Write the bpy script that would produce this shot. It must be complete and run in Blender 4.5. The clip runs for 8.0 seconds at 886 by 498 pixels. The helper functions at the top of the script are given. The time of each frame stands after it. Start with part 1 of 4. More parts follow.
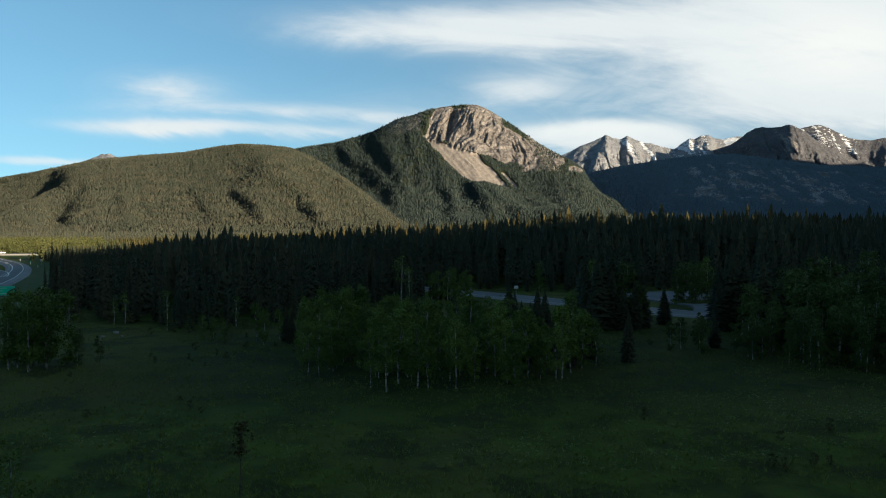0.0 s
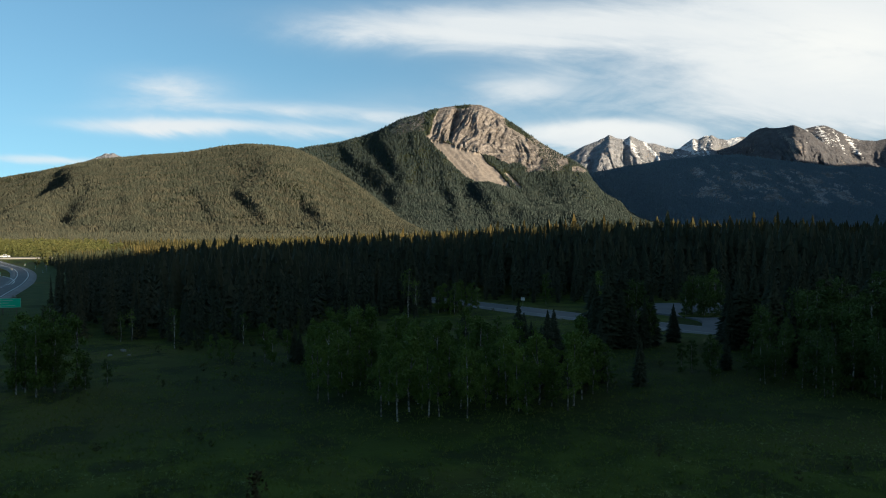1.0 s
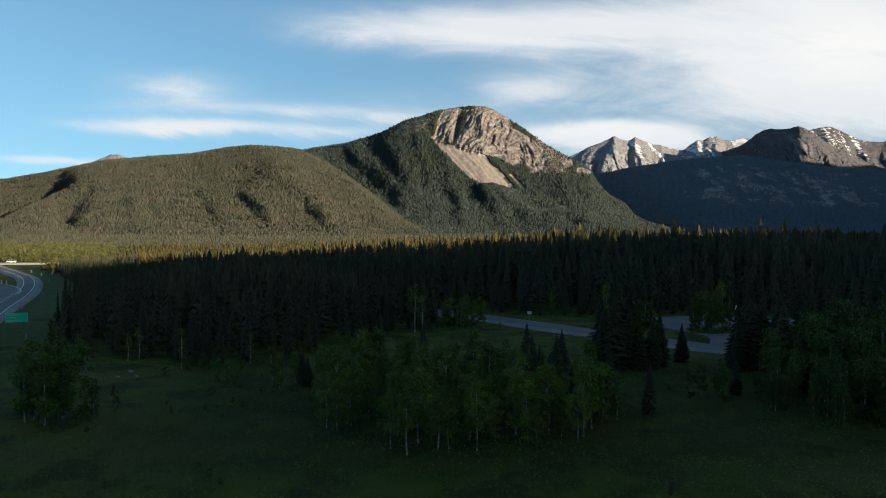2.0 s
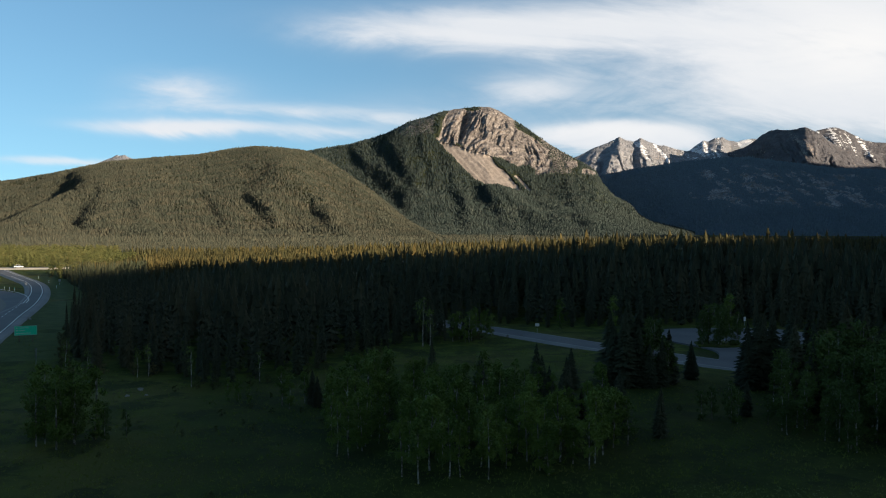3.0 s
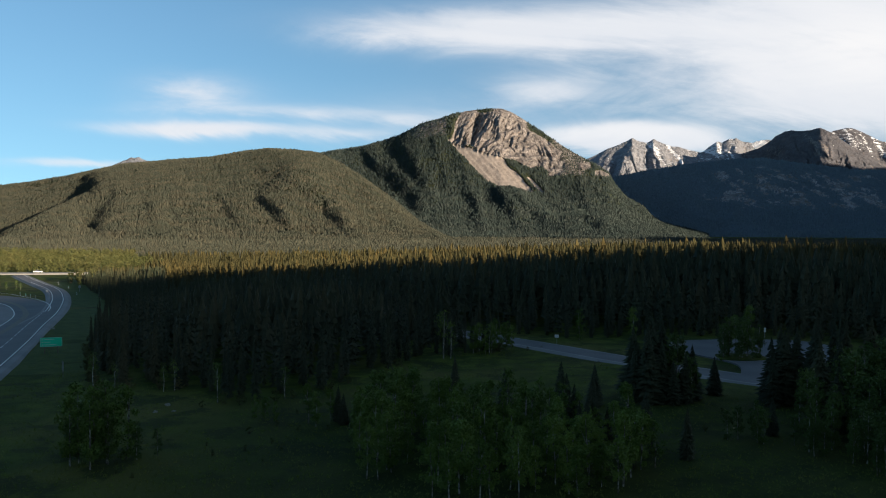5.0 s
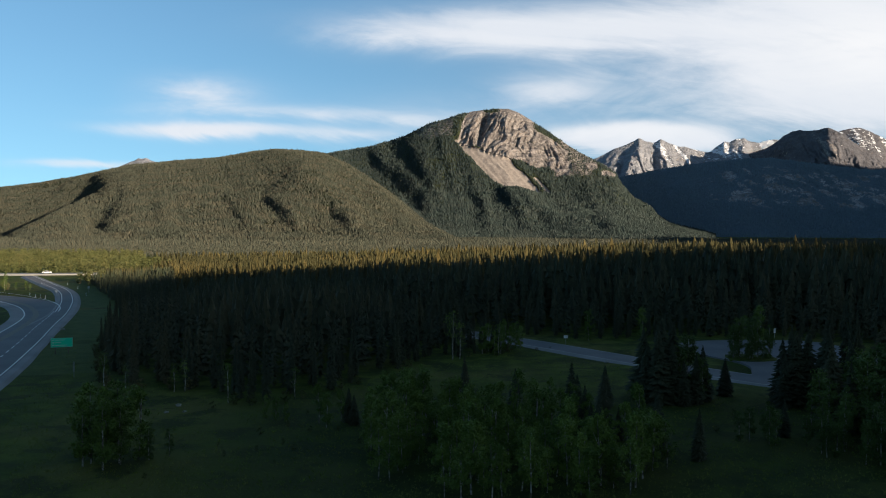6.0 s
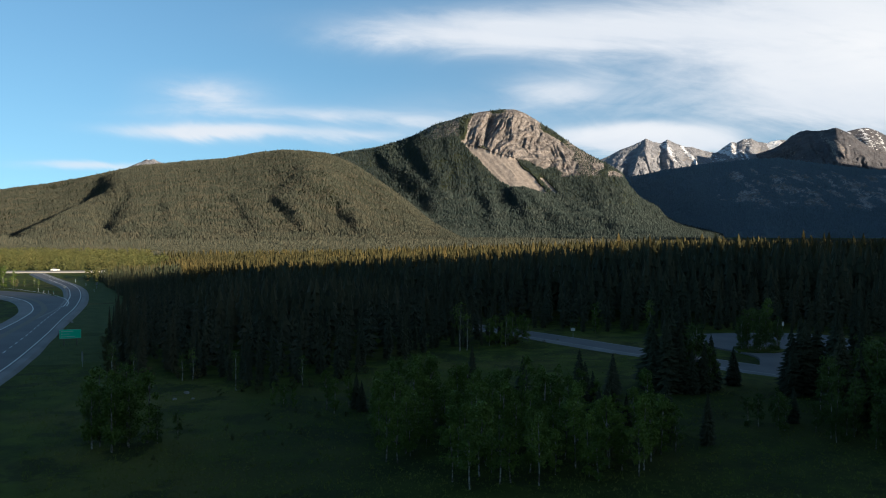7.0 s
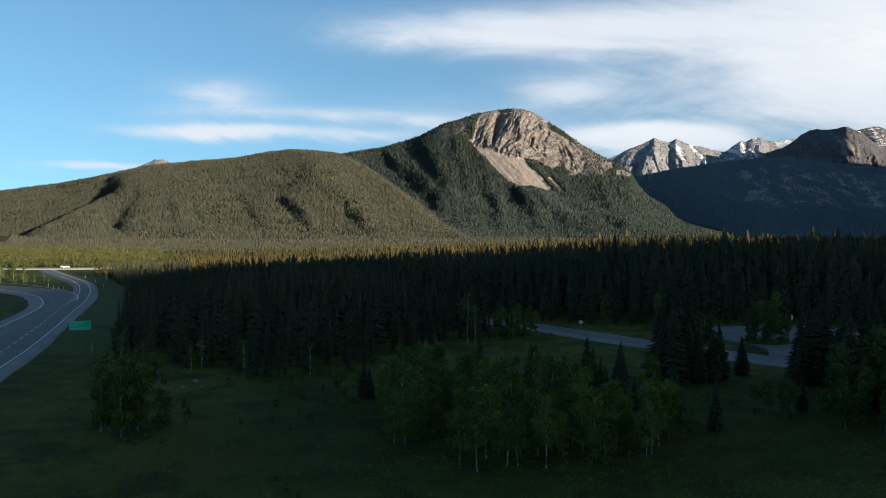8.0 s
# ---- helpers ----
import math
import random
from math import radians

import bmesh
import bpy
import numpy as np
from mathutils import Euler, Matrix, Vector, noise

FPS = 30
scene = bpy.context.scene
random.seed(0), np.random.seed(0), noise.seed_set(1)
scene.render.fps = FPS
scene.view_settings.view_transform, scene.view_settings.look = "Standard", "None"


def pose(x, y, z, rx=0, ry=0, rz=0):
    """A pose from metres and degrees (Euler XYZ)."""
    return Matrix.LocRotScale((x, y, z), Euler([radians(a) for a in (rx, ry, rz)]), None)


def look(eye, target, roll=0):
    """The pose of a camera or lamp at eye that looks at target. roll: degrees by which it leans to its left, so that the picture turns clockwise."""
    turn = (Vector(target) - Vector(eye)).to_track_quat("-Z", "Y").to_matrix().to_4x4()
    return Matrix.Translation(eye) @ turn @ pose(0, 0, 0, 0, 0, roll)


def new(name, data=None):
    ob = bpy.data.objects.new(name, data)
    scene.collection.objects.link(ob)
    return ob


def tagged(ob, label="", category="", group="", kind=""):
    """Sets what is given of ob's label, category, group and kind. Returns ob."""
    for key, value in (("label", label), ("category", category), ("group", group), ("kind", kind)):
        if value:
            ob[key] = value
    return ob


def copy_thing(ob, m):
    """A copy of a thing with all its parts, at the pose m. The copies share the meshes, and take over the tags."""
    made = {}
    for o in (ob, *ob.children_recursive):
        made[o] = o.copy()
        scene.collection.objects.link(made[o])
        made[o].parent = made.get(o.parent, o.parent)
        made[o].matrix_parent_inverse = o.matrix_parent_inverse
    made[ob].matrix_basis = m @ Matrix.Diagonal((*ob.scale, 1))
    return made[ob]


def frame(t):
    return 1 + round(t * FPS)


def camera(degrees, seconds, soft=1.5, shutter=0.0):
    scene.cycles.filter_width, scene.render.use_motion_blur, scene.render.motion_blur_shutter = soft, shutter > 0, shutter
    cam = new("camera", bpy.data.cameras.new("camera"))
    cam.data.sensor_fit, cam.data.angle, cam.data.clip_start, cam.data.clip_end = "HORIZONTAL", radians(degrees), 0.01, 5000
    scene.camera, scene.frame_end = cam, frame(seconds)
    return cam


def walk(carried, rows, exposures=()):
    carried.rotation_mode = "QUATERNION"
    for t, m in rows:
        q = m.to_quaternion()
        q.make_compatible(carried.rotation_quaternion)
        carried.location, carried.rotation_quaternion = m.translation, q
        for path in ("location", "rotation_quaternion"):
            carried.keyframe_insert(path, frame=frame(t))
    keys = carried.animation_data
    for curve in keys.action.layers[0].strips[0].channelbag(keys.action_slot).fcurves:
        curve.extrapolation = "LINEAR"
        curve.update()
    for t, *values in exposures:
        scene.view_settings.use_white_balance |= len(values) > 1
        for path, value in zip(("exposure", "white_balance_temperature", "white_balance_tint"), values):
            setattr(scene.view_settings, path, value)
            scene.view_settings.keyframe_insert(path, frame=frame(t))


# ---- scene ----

# ---------- camera ----------
cam = camera(59.0, 8.0, 1.05)
PATH = [  # seconds, x, y, z, pitch, roll, yaw
    (0.0, 0.0, 0.0, 14.4, -1.579, -0.12, 0.0),
    (0.5, -0.45, 0.4, 15.6, -1.59, -0.178, 0.095),
    (1.0, -0.79, 0.68, 16.97, -1.615, -0.225, 0.215),
    (1.5, -1.03, 0.91, 18.35, -1.599, -0.254, 0.366),
    (3.0, -1.93, 1.18, 22.24, -1.539, -0.31, 0.876),
    (3.5, -2.29, 0.98, 23.1, -1.535, -0.3, 1.076),
    (4.0, -2.73, 0.75, 23.87, -1.502, -0.306, 1.309),
    (4.5, -3.19, 0.63, 24.37, -1.469, -0.31, 1.537),
    (6.0, -4.07, 0.59, 24.5, -1.43, -0.245, 2.237),
    (6.5, -4.17, 0.6, 23.68, -1.38, -0.231, 2.486),
    (7.0, -4.2, 0.55, 22.65, -1.355, -0.215, 2.706),
    (7.5, -4.2, 0.49, 21.73, -1.37, -0.19, 2.9),
    (8.0, -4.12, 0.41, 21.11, -1.375, -0.19, 3.29),
]
walk(cam, [(t, pose(x, y, z, 90 + p, r, w)) for t, x, y, z, p, r, w in PATH], [(0.0, 1.17, 6330, 3), (1.5, 1.17, 6390, 6), (4.5, 1.15, 6340, 10), (8.0, 1.15, 6050, 8)])

# ---------- sun and sky ----------
SUN_TO = Vector((0.78, -0.62, 0.165)).normalized()  # towards the low evening sun
sun_data = bpy.data.lights.new("sun", "SUN")
sun_data.energy, sun_data.angle, sun_data.color = 5.0, radians(0.6), (1.0, 0.80, 0.58)
sun = new("sun", sun_data)
sun.matrix_world = look((0, 0, 0), -SUN_TO)


class Nodes:
    """Short-hand for building node trees."""

    def __init__(self, tree):
        self.tree = tree
        tree.nodes.clear()

    def add(self, kind):
        return self.tree.nodes.new(kind)

    def set(self, socket, v):
        if isinstance(v, bpy.types.NodeSocket):
            self.tree.links.new(v, socket)
        elif v is not None:
            socket.default_value = v

    def m(self, op, a, b=None, c=None, clamp=False):
        n = self.add("ShaderNodeMath")
        n.operation, n.use_clamp = op, clamp
        for s, v in zip(n.inputs, (a, b, c)):
            self.set(s, v)
        return n.outputs[0]

    def mix(self, f, a, b, blend="MIX"):
        n = self.add("ShaderNodeMix")
        n.data_type, n.blend_type = "RGBA", blend
        for i, v in ((0, f), (6, a), (7, b)):
            if isinstance(v, tuple) and len(v) == 3:
                v = (*v, 1)
            self.set(n.inputs[i], v)
        return n.outputs[2]

    def noise(self, vec, scale, detail=4, rough=0.55, distort=0.0):
        n = self.add("ShaderNodeTexNoise")
        self.set(n.inputs["Vector"], vec)
        n.inputs["Scale"].default_value = scale
        n.inputs["Detail"].default_value = detail
        n.inputs["Roughness"].default_value = rough
        n.inputs["Distortion"].default_value = distort
        return n.outputs["Fac"]

    def step(self, v, lo, hi, smooth=True):
        n = self.add("ShaderNodeMapRange")
        n.interpolation_type = "SMOOTHSTEP" if smooth else "LINEAR"
        self.set(n.inputs[0], v)
        n.inputs[1].default_value, n.inputs[2].default_value = lo, hi
        return n.outputs[0]


world = bpy.data.worlds.new("evening_sky")
scene.world = world
world.use_nodes = True
W = Nodes(world.node_tree)
sky = W.add("ShaderNodeTexSky")
sky.sky_type, sky.sun_disc = "NISHITA", False
sky.sun_elevation = math.asin(SUN_TO.z)
sky.sun_rotation = math.atan2(SUN_TO.x, SUN_TO.y)
sky.altitude, sky.air_density, sky.dust_density, sky.ozone_density = 1300, 1.0, 0.3, 2.5
SKY_STRENGTH = 0.072
tc = W.add("ShaderNodeTexCoord")
sep = W.add("ShaderNodeSeparateXYZ")
W.set(sep.inputs[0], tc.outputs["Generated"])
ahead = W.m("MAXIMUM", sep.outputs[1], 0.12)
su, sv = W.m("DIVIDE", sep.outputs[0], ahead), W.m("DIVIDE", sep.outputs[2], ahead)
comb = W.add("ShaderNodeCombineXYZ")
W.set(comb.inputs[0], su), W.set(comb.inputs[1], W.m("MULTIPLY", W.m("ADD", sv, W.m("MULTIPLY", su, 0.10)), 3.6))
streaks = W.noise(comb.outputs[0], 2.6, 8, 0.60, 0.9)
fine = W.noise(comb.outputs[0], 9.0, 7, 0.62, 0.8)
warp = W.m("MULTIPLY", W.m("SUBTRACT", streaks, 0.5), 0.05)
wv = W.m("ADD", sv, warp)


def cloud(u0, v0, a, b, slope=0.0, power=2.0, hard=1.0):
    """One soft elongated cloud body in the view of direction (x/y, z/y)."""
    du = W.m("SUBTRACT", su, u0)
    dv = W.m("SUBTRACT", W.m("SUBTRACT", wv, v0), W.m("MULTIPLY", du, slope))
    q = W.m("ADD", W.m("POWER", W.m("ABSOLUTE", W.m("DIVIDE", du, a)), power), W.m("POWER", W.m("ABSOLUTE", W.m("DIVIDE", dv, b)), 2.0))
    return W.m("EXPONENT", W.m("MULTIPLY", W.m("POWER", q, hard), -1.0))


bodies = [  # weight, u0, v0, half width, half height, slope
    (1.25, 0.47, 0.250, 0.32, 0.078, 0.00),
    (0.90, 0.03, 0.253, 0.20, 0.026, -0.02),
    (0.80, 0.47, 0.152, 0.23, 0.044, 0.00),
    (0.78, 0.85, 0.230, 0.25, 0.120, 0.00),
    (0.95, 0.208, 0.113, 0.122, 0.022, -0.02, 2.0, 2.2),
    (1.05, -0.335, 0.126, 0.125, 0.0105, -0.05),
    (0.60, -0.355, 0.176, 0.075, 0.020, -0.03),
    (0.34, -0.15, 0.119, 0.075, 0.009, -0.04),
    (0.55, -0.515, 0.0865, 0.09, 0.006, 0.0),
    (0.50, 0.10, 0.176, 0.07, 0.018, 0.0),
    (0.40, -0.22, 0.148, 0.20, 0.010, -0.03),
    (0.26, -0.06, 0.135, 0.24, 0.045, 0.0),
]
dens = None
for wt, *args in bodies:
    c = W.m("MULTIPLY", cloud(*args), wt)
    dens = c if dens is None else W.m("ADD", dens, c)
tex = W.m("ADD", W.m("MULTIPLY", W.m("SUBTRACT", streaks, 0.5), 1.5), W.m("MULTIPLY", W.m("SUBTRACT", fine, 0.5), 0.55))
body = W.m("MINIMUM", dens, 1.1)
dens = W.m("ADD", body, W.m("MULTIPLY", tex, W.step(body, 0.02, 0.5)))
dens = W.m("MULTIPLY", W.step(dens, -0.02, 1.05), 0.95)
core = W.m("ADD", cloud(0.50, 0.232, 0.15, 0.045), W.m("MULTIPLY", cloud(0.20, 0.125, 0.13, 0.012), 0.5))
core = W.m("ADD", W.m("MULTIPLY", core, 0.7), W.m("MULTIPLY", tex, 0.7), clamp=True)
lit = W.mix(core, (5.25, 5.3, 5.45), (6.7, 6.4, 6.1))
flat = W.add("ShaderNodeCombineXYZ")  # evens out the sky's brightening towards the horizon
W.set(flat.inputs[0], sep.outputs[0]), W.set(flat.inputs[1], sep.outputs[1])
W.set(flat.inputs[2], W.m("MULTIPLY_ADD", sep.outputs[2], 0.75, 0.10))
norm = W.add("ShaderNodeVectorMath")
norm.operation = "NORMALIZE"
W.set(norm.inputs[0], flat.outputs[0])
W.set(sky.inputs[0], norm.outputs[0])
away = W.m("ADD", W.m("MULTIPLY", sep.outputs[0], -0.78), W.m("MULTIPLY", sep.outputs[1], 0.62))
tone = W.mix(W.step(away, -0.35, 0.25), (1.25, 1.02, 0.80), (0.99, 1.08, 1.0))
blue = W.mix(1.0, sky.outputs[0], tone, "MULTIPLY")
bg = W.add("ShaderNodeBackground")
bg.inputs["Strength"].default_value = SKY_STRENGTH
W.set(bg.inputs["Color"], W.mix(dens, blue, lit))
W.set(W.add("ShaderNodeOutputWorld").inputs[0], bg.outputs[0])


# ---------- small tools ----------
def vnoise(x, y, seed=0):
    """Smooth value noise in 0..1 over arrays."""
    x, y = np.broadcast_arrays(np.asarray(x, float), np.asarray(y, float))
    ix, iy = np.floor(x).astype(np.int64), np.floor(y).astype(np.int64)
    fx, fy = x - ix, y - iy
    fx, fy = fx * fx * (3 - 2 * fx), fy * fy * (3 - 2 * fy)

    def h(i, j):
        n = (i * 374761393 + j * 668265263 + seed * 144665) & 0xFFFFFFFF
        n = ((n ^ (n >> 13)) * 1274126177) & 0xFFFFFFFF
        return ((n ^ (n >> 16)) & 0xFFFF) / 65535.0

    return (h(ix, iy) * (1 - fx) + h(ix + 1, iy) * fx) * (1 - fy) + (h(ix, iy + 1) * (1 - fx) + h(ix + 1, iy + 1) * fx) * fy


def fbm(x, y, octaves=4, seed=0, gain=0.5):
    total, amp, norm = 0, 1.0, 0
    for o in range(octaves):
        total, norm = total + amp * vnoise(x, y, seed + 17 * o), norm + amp
        x, y, amp = np.asarray(x) * 2.03 + 5.1, np.asarray(y) * 2.03 + 1.7, amp * gain
    return total / norm


def ridged(x, y, octaves=4, seed=0, gain=0.5):
    total, amp, norm = 0, 1.0, 0
    for o in range(octaves):
        total, norm = total + amp * (1 - np.abs(2 * vnoise(x, y, seed + 31 * o) - 1)), norm + amp
        x, y, amp = np.asarray(x) * 2.1 + 3.3, np.asarray(y) * 2.1 + 8.7, amp * gain
    return total / norm


def smooth(v, lo, hi):
    t = np.clip((np.asarray(v, float) - lo) / (hi - lo), 0, 1)
    return t * t * (3 - 2 * t)


def mesh_of(name, verts, faces, material, flat=True, attrs=None):
    """A mesh from arrays of vertices and triangles or quads."""
    me = bpy.data.meshes.new(name)
    verts, faces = np.asarray(verts, np.float32), np.asarray(faces, np.int32)
    k = faces.shape[1]
    me.vertices.add(len(verts)), me.loops.add(faces.size), me.polygons.add(len(faces))
    me.vertices.foreach_set("co", verts.ravel())
    me.loops.foreach_set("vertex_index", faces.ravel())
    me.polygons.foreach_set("loop_start", np.arange(0, faces.size, k, dtype=np.int32))
    me.polygons.foreach_set("use_smooth", np.full(len(faces), not flat))
    for key, values in (attrs or {}).items():
        me.attributes.new(key, "FLOAT", "POINT").data.foreach_set("value", np.asarray(values, np.float32))
    me.materials.append(material)
    me.update()
    return me


def part(name, bm, material, parent=None, label=""):
    """Links a bmesh or mesh as one object, under its parent where there is one."""
    if isinstance(bm, bmesh.types.BMesh):
        me = bpy.data.meshes.new(name)
        bm.to_mesh(me), bm.free()
        me.materials.append(material)
    else:
        me = bm
    ob = new(name, me)
    ob.parent = parent
    return tagged(ob, label)


def box(bm, x0, x1, y0, y1, z0, z1, bevel=0.0):
    v = bmesh.ops.create_cube(bm, size=1.0, matrix=Matrix.LocRotScale(((x0 + x1) / 2, (y0 + y1) / 2, (z0 + z1) / 2), None, (x1 - x0, y1 - y0, z1 - z0)))["verts"]
    if bevel:
        bmesh.ops.bevel(bm, geom=list({e for q in v for e in q.link_edges}), offset=bevel, segments=2, affect="EDGES")
    return bm


def tube(bm, p, q, r0, r1, n=8):
    p, q = Vector(p), Vector(q)
    turn = (q - p).to_track_quat("Z", "Y").to_matrix().to_4x4()
    bmesh.ops.create_cone(bm, cap_ends=True, segments=n, radius1=r0, radius2=r1, depth=(q - p).length, matrix=Matrix.Translation((p + q) / 2) @ turn)
    return bm


def ground_z(x, y):
    """Height of the meadow and valley floor."""
    x, y = np.asarray(x, float), np.asarray(y, float)
    d = np.hypot(x, y)
    return -0.55 + 0.45 * fbm(x / 14, y / 14, 3, 5) * smooth(400 - d, 0, 200) + 0.10 * (fbm(x / 2.5, y / 2.5, 2, 9) - 0.5) * smooth(150 - d, 0, 60)


# ---------- materials ----------
def material(name, build, rough=0.9, spec=0.25, metal=0.0, relief=0.1):
    m = bpy.data.materials.new(name)
    m.use_nodes = True
    n = Nodes(m.node_tree)
    b = n.add("ShaderNodeBsdfPrincipled")
    b.inputs["Roughness"].default_value = rough
    b.inputs["Specular IOR Level"].default_value = spec
    b.inputs["Metallic"].default_value = metal
    out = n.add("ShaderNodeOutputMaterial")
    n.set(out.inputs[0], b.outputs[0])
    colour, height, strength = build(n, b)
    n.set(b.inputs["Base Color"], (*colour, 1) if isinstance(colour, tuple) else colour)
    if height is not None:
        bump = n.add("ShaderNodeBump")
        bump.inputs["Strength"].default_value = strength
        bump.inputs["Distance"].default_value = relief
        n.set(bump.inputs["Height"], height)
        n.set(b.inputs["Normal"], bump.outputs[0])
    return m


def pos(n):
    return n.add("ShaderNodeNewGeometry").outputs["Position"]


def attr(n, name):
    a = n.add("ShaderNodeAttribute")
    a.attribute_name = name
    return a.outputs["Fac"]


def foliage(dark, light, warm, patch=0.02):
    """Needles or leaves: tone varies leaf by leaf, tree by tree and over the stand."""
    def build(n, b):
        isl = n.add("ShaderNodeNewGeometry").outputs["Random Per Island"]
        tree = n.m("FRACT", n.m("ADD", attr(n, "tint"), n.add("ShaderNodeObjectInfo").outputs["Random"]))
        c = n.mix(n.m("MULTIPLY_ADD", isl, 0.55, n.m("MULTIPLY", tree, 0.45)), dark, light)
        stand = n.step(n.noise(pos(n), patch, 3), 0.42, 0.62)
        c = n.mix(n.m("MULTIPLY", stand, n.m("MULTIPLY", tree, 0.8)), c, warm)
        return c, None, 0
    return build


M_SPRUCE = material("spruce_needles", foliage((0.022, 0.030, 0.017), (0.046, 0.056, 0.028), (0.074, 0.066, 0.032)), 0.75, 0.2)
# Some distance haze is put into the blue of the hillside needles.
M_HILL_TREES = material("hillside_needles", foliage((0.030, 0.037, 0.028), (0.064, 0.068, 0.050), (0.086, 0.076, 0.052)), 0.85, 0.1)
M_PEAK_TREES = material("mountain_needles", foliage((0.021, 0.032, 0.029), (0.046, 0.061, 0.055), (0.057, 0.066, 0.057)), 0.85, 0.1)
# Sunlit copy of the spruce needles: evening gold is put into the colour.
M_SUNLIT_SPRUCE = material("sunlit_spruce_needles", foliage((0.023, 0.025, 0.012), (0.061, 0.056, 0.022), (0.106, 0.080, 0.028)), 0.8, 0.1)
M_BELT = material("belt_leaves", foliage((0.050, 0.060, 0.020), (0.098, 0.104, 0.034), (0.120, 0.108, 0.040)), 0.7, 0.15)
# Distance haze on the long ridge is put into these needles as pale blue.
M_HAZE_SPRUCE = material("haze_blue_needles", foliage((0.108, 0.152, 0.182), (0.144, 0.192, 0.224), (0.142, 0.182, 0.206)), 0.85, 0.1)
M_ASPEN = material("aspen_leaves", foliage((0.048, 0.088, 0.014), (0.116, 0.180, 0.029), (0.150, 0.214, 0.035)), 0.6, 0.2)
M_POPLAR = material("dark_poplar_leaves", foliage((0.034, 0.060, 0.013), (0.082, 0.124, 0.025), (0.106, 0.146, 0.031)), 0.6, 0.2)
M_SHRUB = material("willow_leaves", foliage((0.045, 0.056, 0.020), (0.095, 0.105, 0.036), (0.13, 0.11, 0.050)), 0.8, 0.2)


def bark(a, b_, scale):
    def build(n, b):
        f = n.noise(pos(n), scale, 4, 0.65)
        return n.mix(n.step(f, 0.42, 0.6), a, b_), f, 0.4
    return build


M_BARK = material("conifer_bark", bark((0.045, 0.035, 0.028), (0.10, 0.08, 0.065), 6))
M_BIRCHBARK = material("pale_aspen_bark", bark((0.08, 0.07, 0.055), (0.34, 0.33, 0.29), 3.0), 0.7)


def grass_build(n, b):
    p = pos(n)
    big, mid, small = n.noise(p, 0.035, 4), n.noise(p, 0.22, 5, 0.62), n.noise(p, 2.2, 5, 0.65)
    c = n.mix(n.step(mid, 0.35, 0.68), (0.024, 0.040, 0.005), (0.088, 0.116, 0.014))
    c = n.mix(n.m("MULTIPLY", n.step(big, 0.45, 0.66), 0.75), c, (0.118, 0.104, 0.028))
    c = n.mix(n.m("MULTIPLY", n.step(n.noise(p, 0.13, 4, 0.65), 0.52, 0.60), 0.85), c, (0.022, 0.028, 0.008))
    c = n.mix(n.m("MULTIPLY", small, 0.5), c, (0.042, 0.060, 0.012))
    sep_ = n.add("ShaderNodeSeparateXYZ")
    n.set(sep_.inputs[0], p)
    dark_zone = n.m("MULTIPLY", n.step(n.m("MULTIPLY_ADD", mid, 30.0, sep_.outputs[1]), 72, 88), n.step(n.m("MULTIPLY_ADD", mid, -30.0, sep_.outputs[1]), 112, 92))
    dark_zone = n.m("MULTIPLY", dark_zone, n.step(n.m("MULTIPLY_ADD", mid, 20.0, sep_.outputs[0]), -34, -12))
    c = n.mix(n.m("MULTIPLY", dark_zone, 0.55), c, (0.017, 0.027, 0.008))  # darker green zone round the aspens, set by position
    return c, small, 0.9


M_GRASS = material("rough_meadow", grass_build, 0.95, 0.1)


def verge_build(n, b):
    p = pos(n)
    mid, small = n.noise(p, 0.3, 5, 0.62), n.noise(p, 2.6, 5, 0.65)
    c = n.mix(n.step(mid, 0.35, 0.68), (0.048, 0.074, 0.018), (0.088, 0.112, 0.030))
    return n.mix(n.m("MULTIPLY", small, 0.5), c, (0.050, 0.066, 0.022)), small, 0.8


M_VERGE = material("mown_verge_grass", verge_build, 0.95, 0.1)


def asphalt(a, b_):
    def build(n, b):
        p = pos(n)
        f, g = n.noise(p, 0.12, 4), n.noise(p, 7, 4, 0.7)
        c = n.mix(n.step(f, 0.3, 0.7), a, b_)
        return n.mix(n.m("MULTIPLY", g, 0.3), c, tuple(0.7 * q for q in a)), g, 0.15
    return build


M_ASPHALT = material("worn_asphalt", asphalt((0.105, 0.107, 0.112), (0.145, 0.145, 0.148)), 0.8, 0.3)
M_SHOULDER = material("gravelly_shoulder", asphalt((0.20, 0.20, 0.198), (0.27, 0.265, 0.255)), 0.9, 0.2)
M_FARASPHALT = material("bleached_asphalt", asphalt((0.24, 0.235, 0.22), (0.30, 0.29, 0.27)), 0.85, 0.2)
M_PALEROAD = material("pale_gravel_road", asphalt((0.36, 0.34, 0.30), (0.44, 0.41, 0.35)), 0.9, 0.2)


def plain(colour, wear=0.25, scale=3.0, darker=0.55):
    def build(n, b):
        f = n.noise(pos(n), scale, 5, 0.6)
        return n.mix(n.m("MULTIPLY", n.step(f, 0.4, 0.75), wear), colour, tuple(darker * q for q in colour)), f, 0.1
    return build


M_PAINT = material("white_road_paint", plain((0.74, 0.74, 0.70), 0.5, 1.2, 0.45), 0.7)
M_YELLOW = material("faded_yellow_paint", plain((0.155, 0.140, 0.110), 0.7, 1.0, 0.6), 0.7)


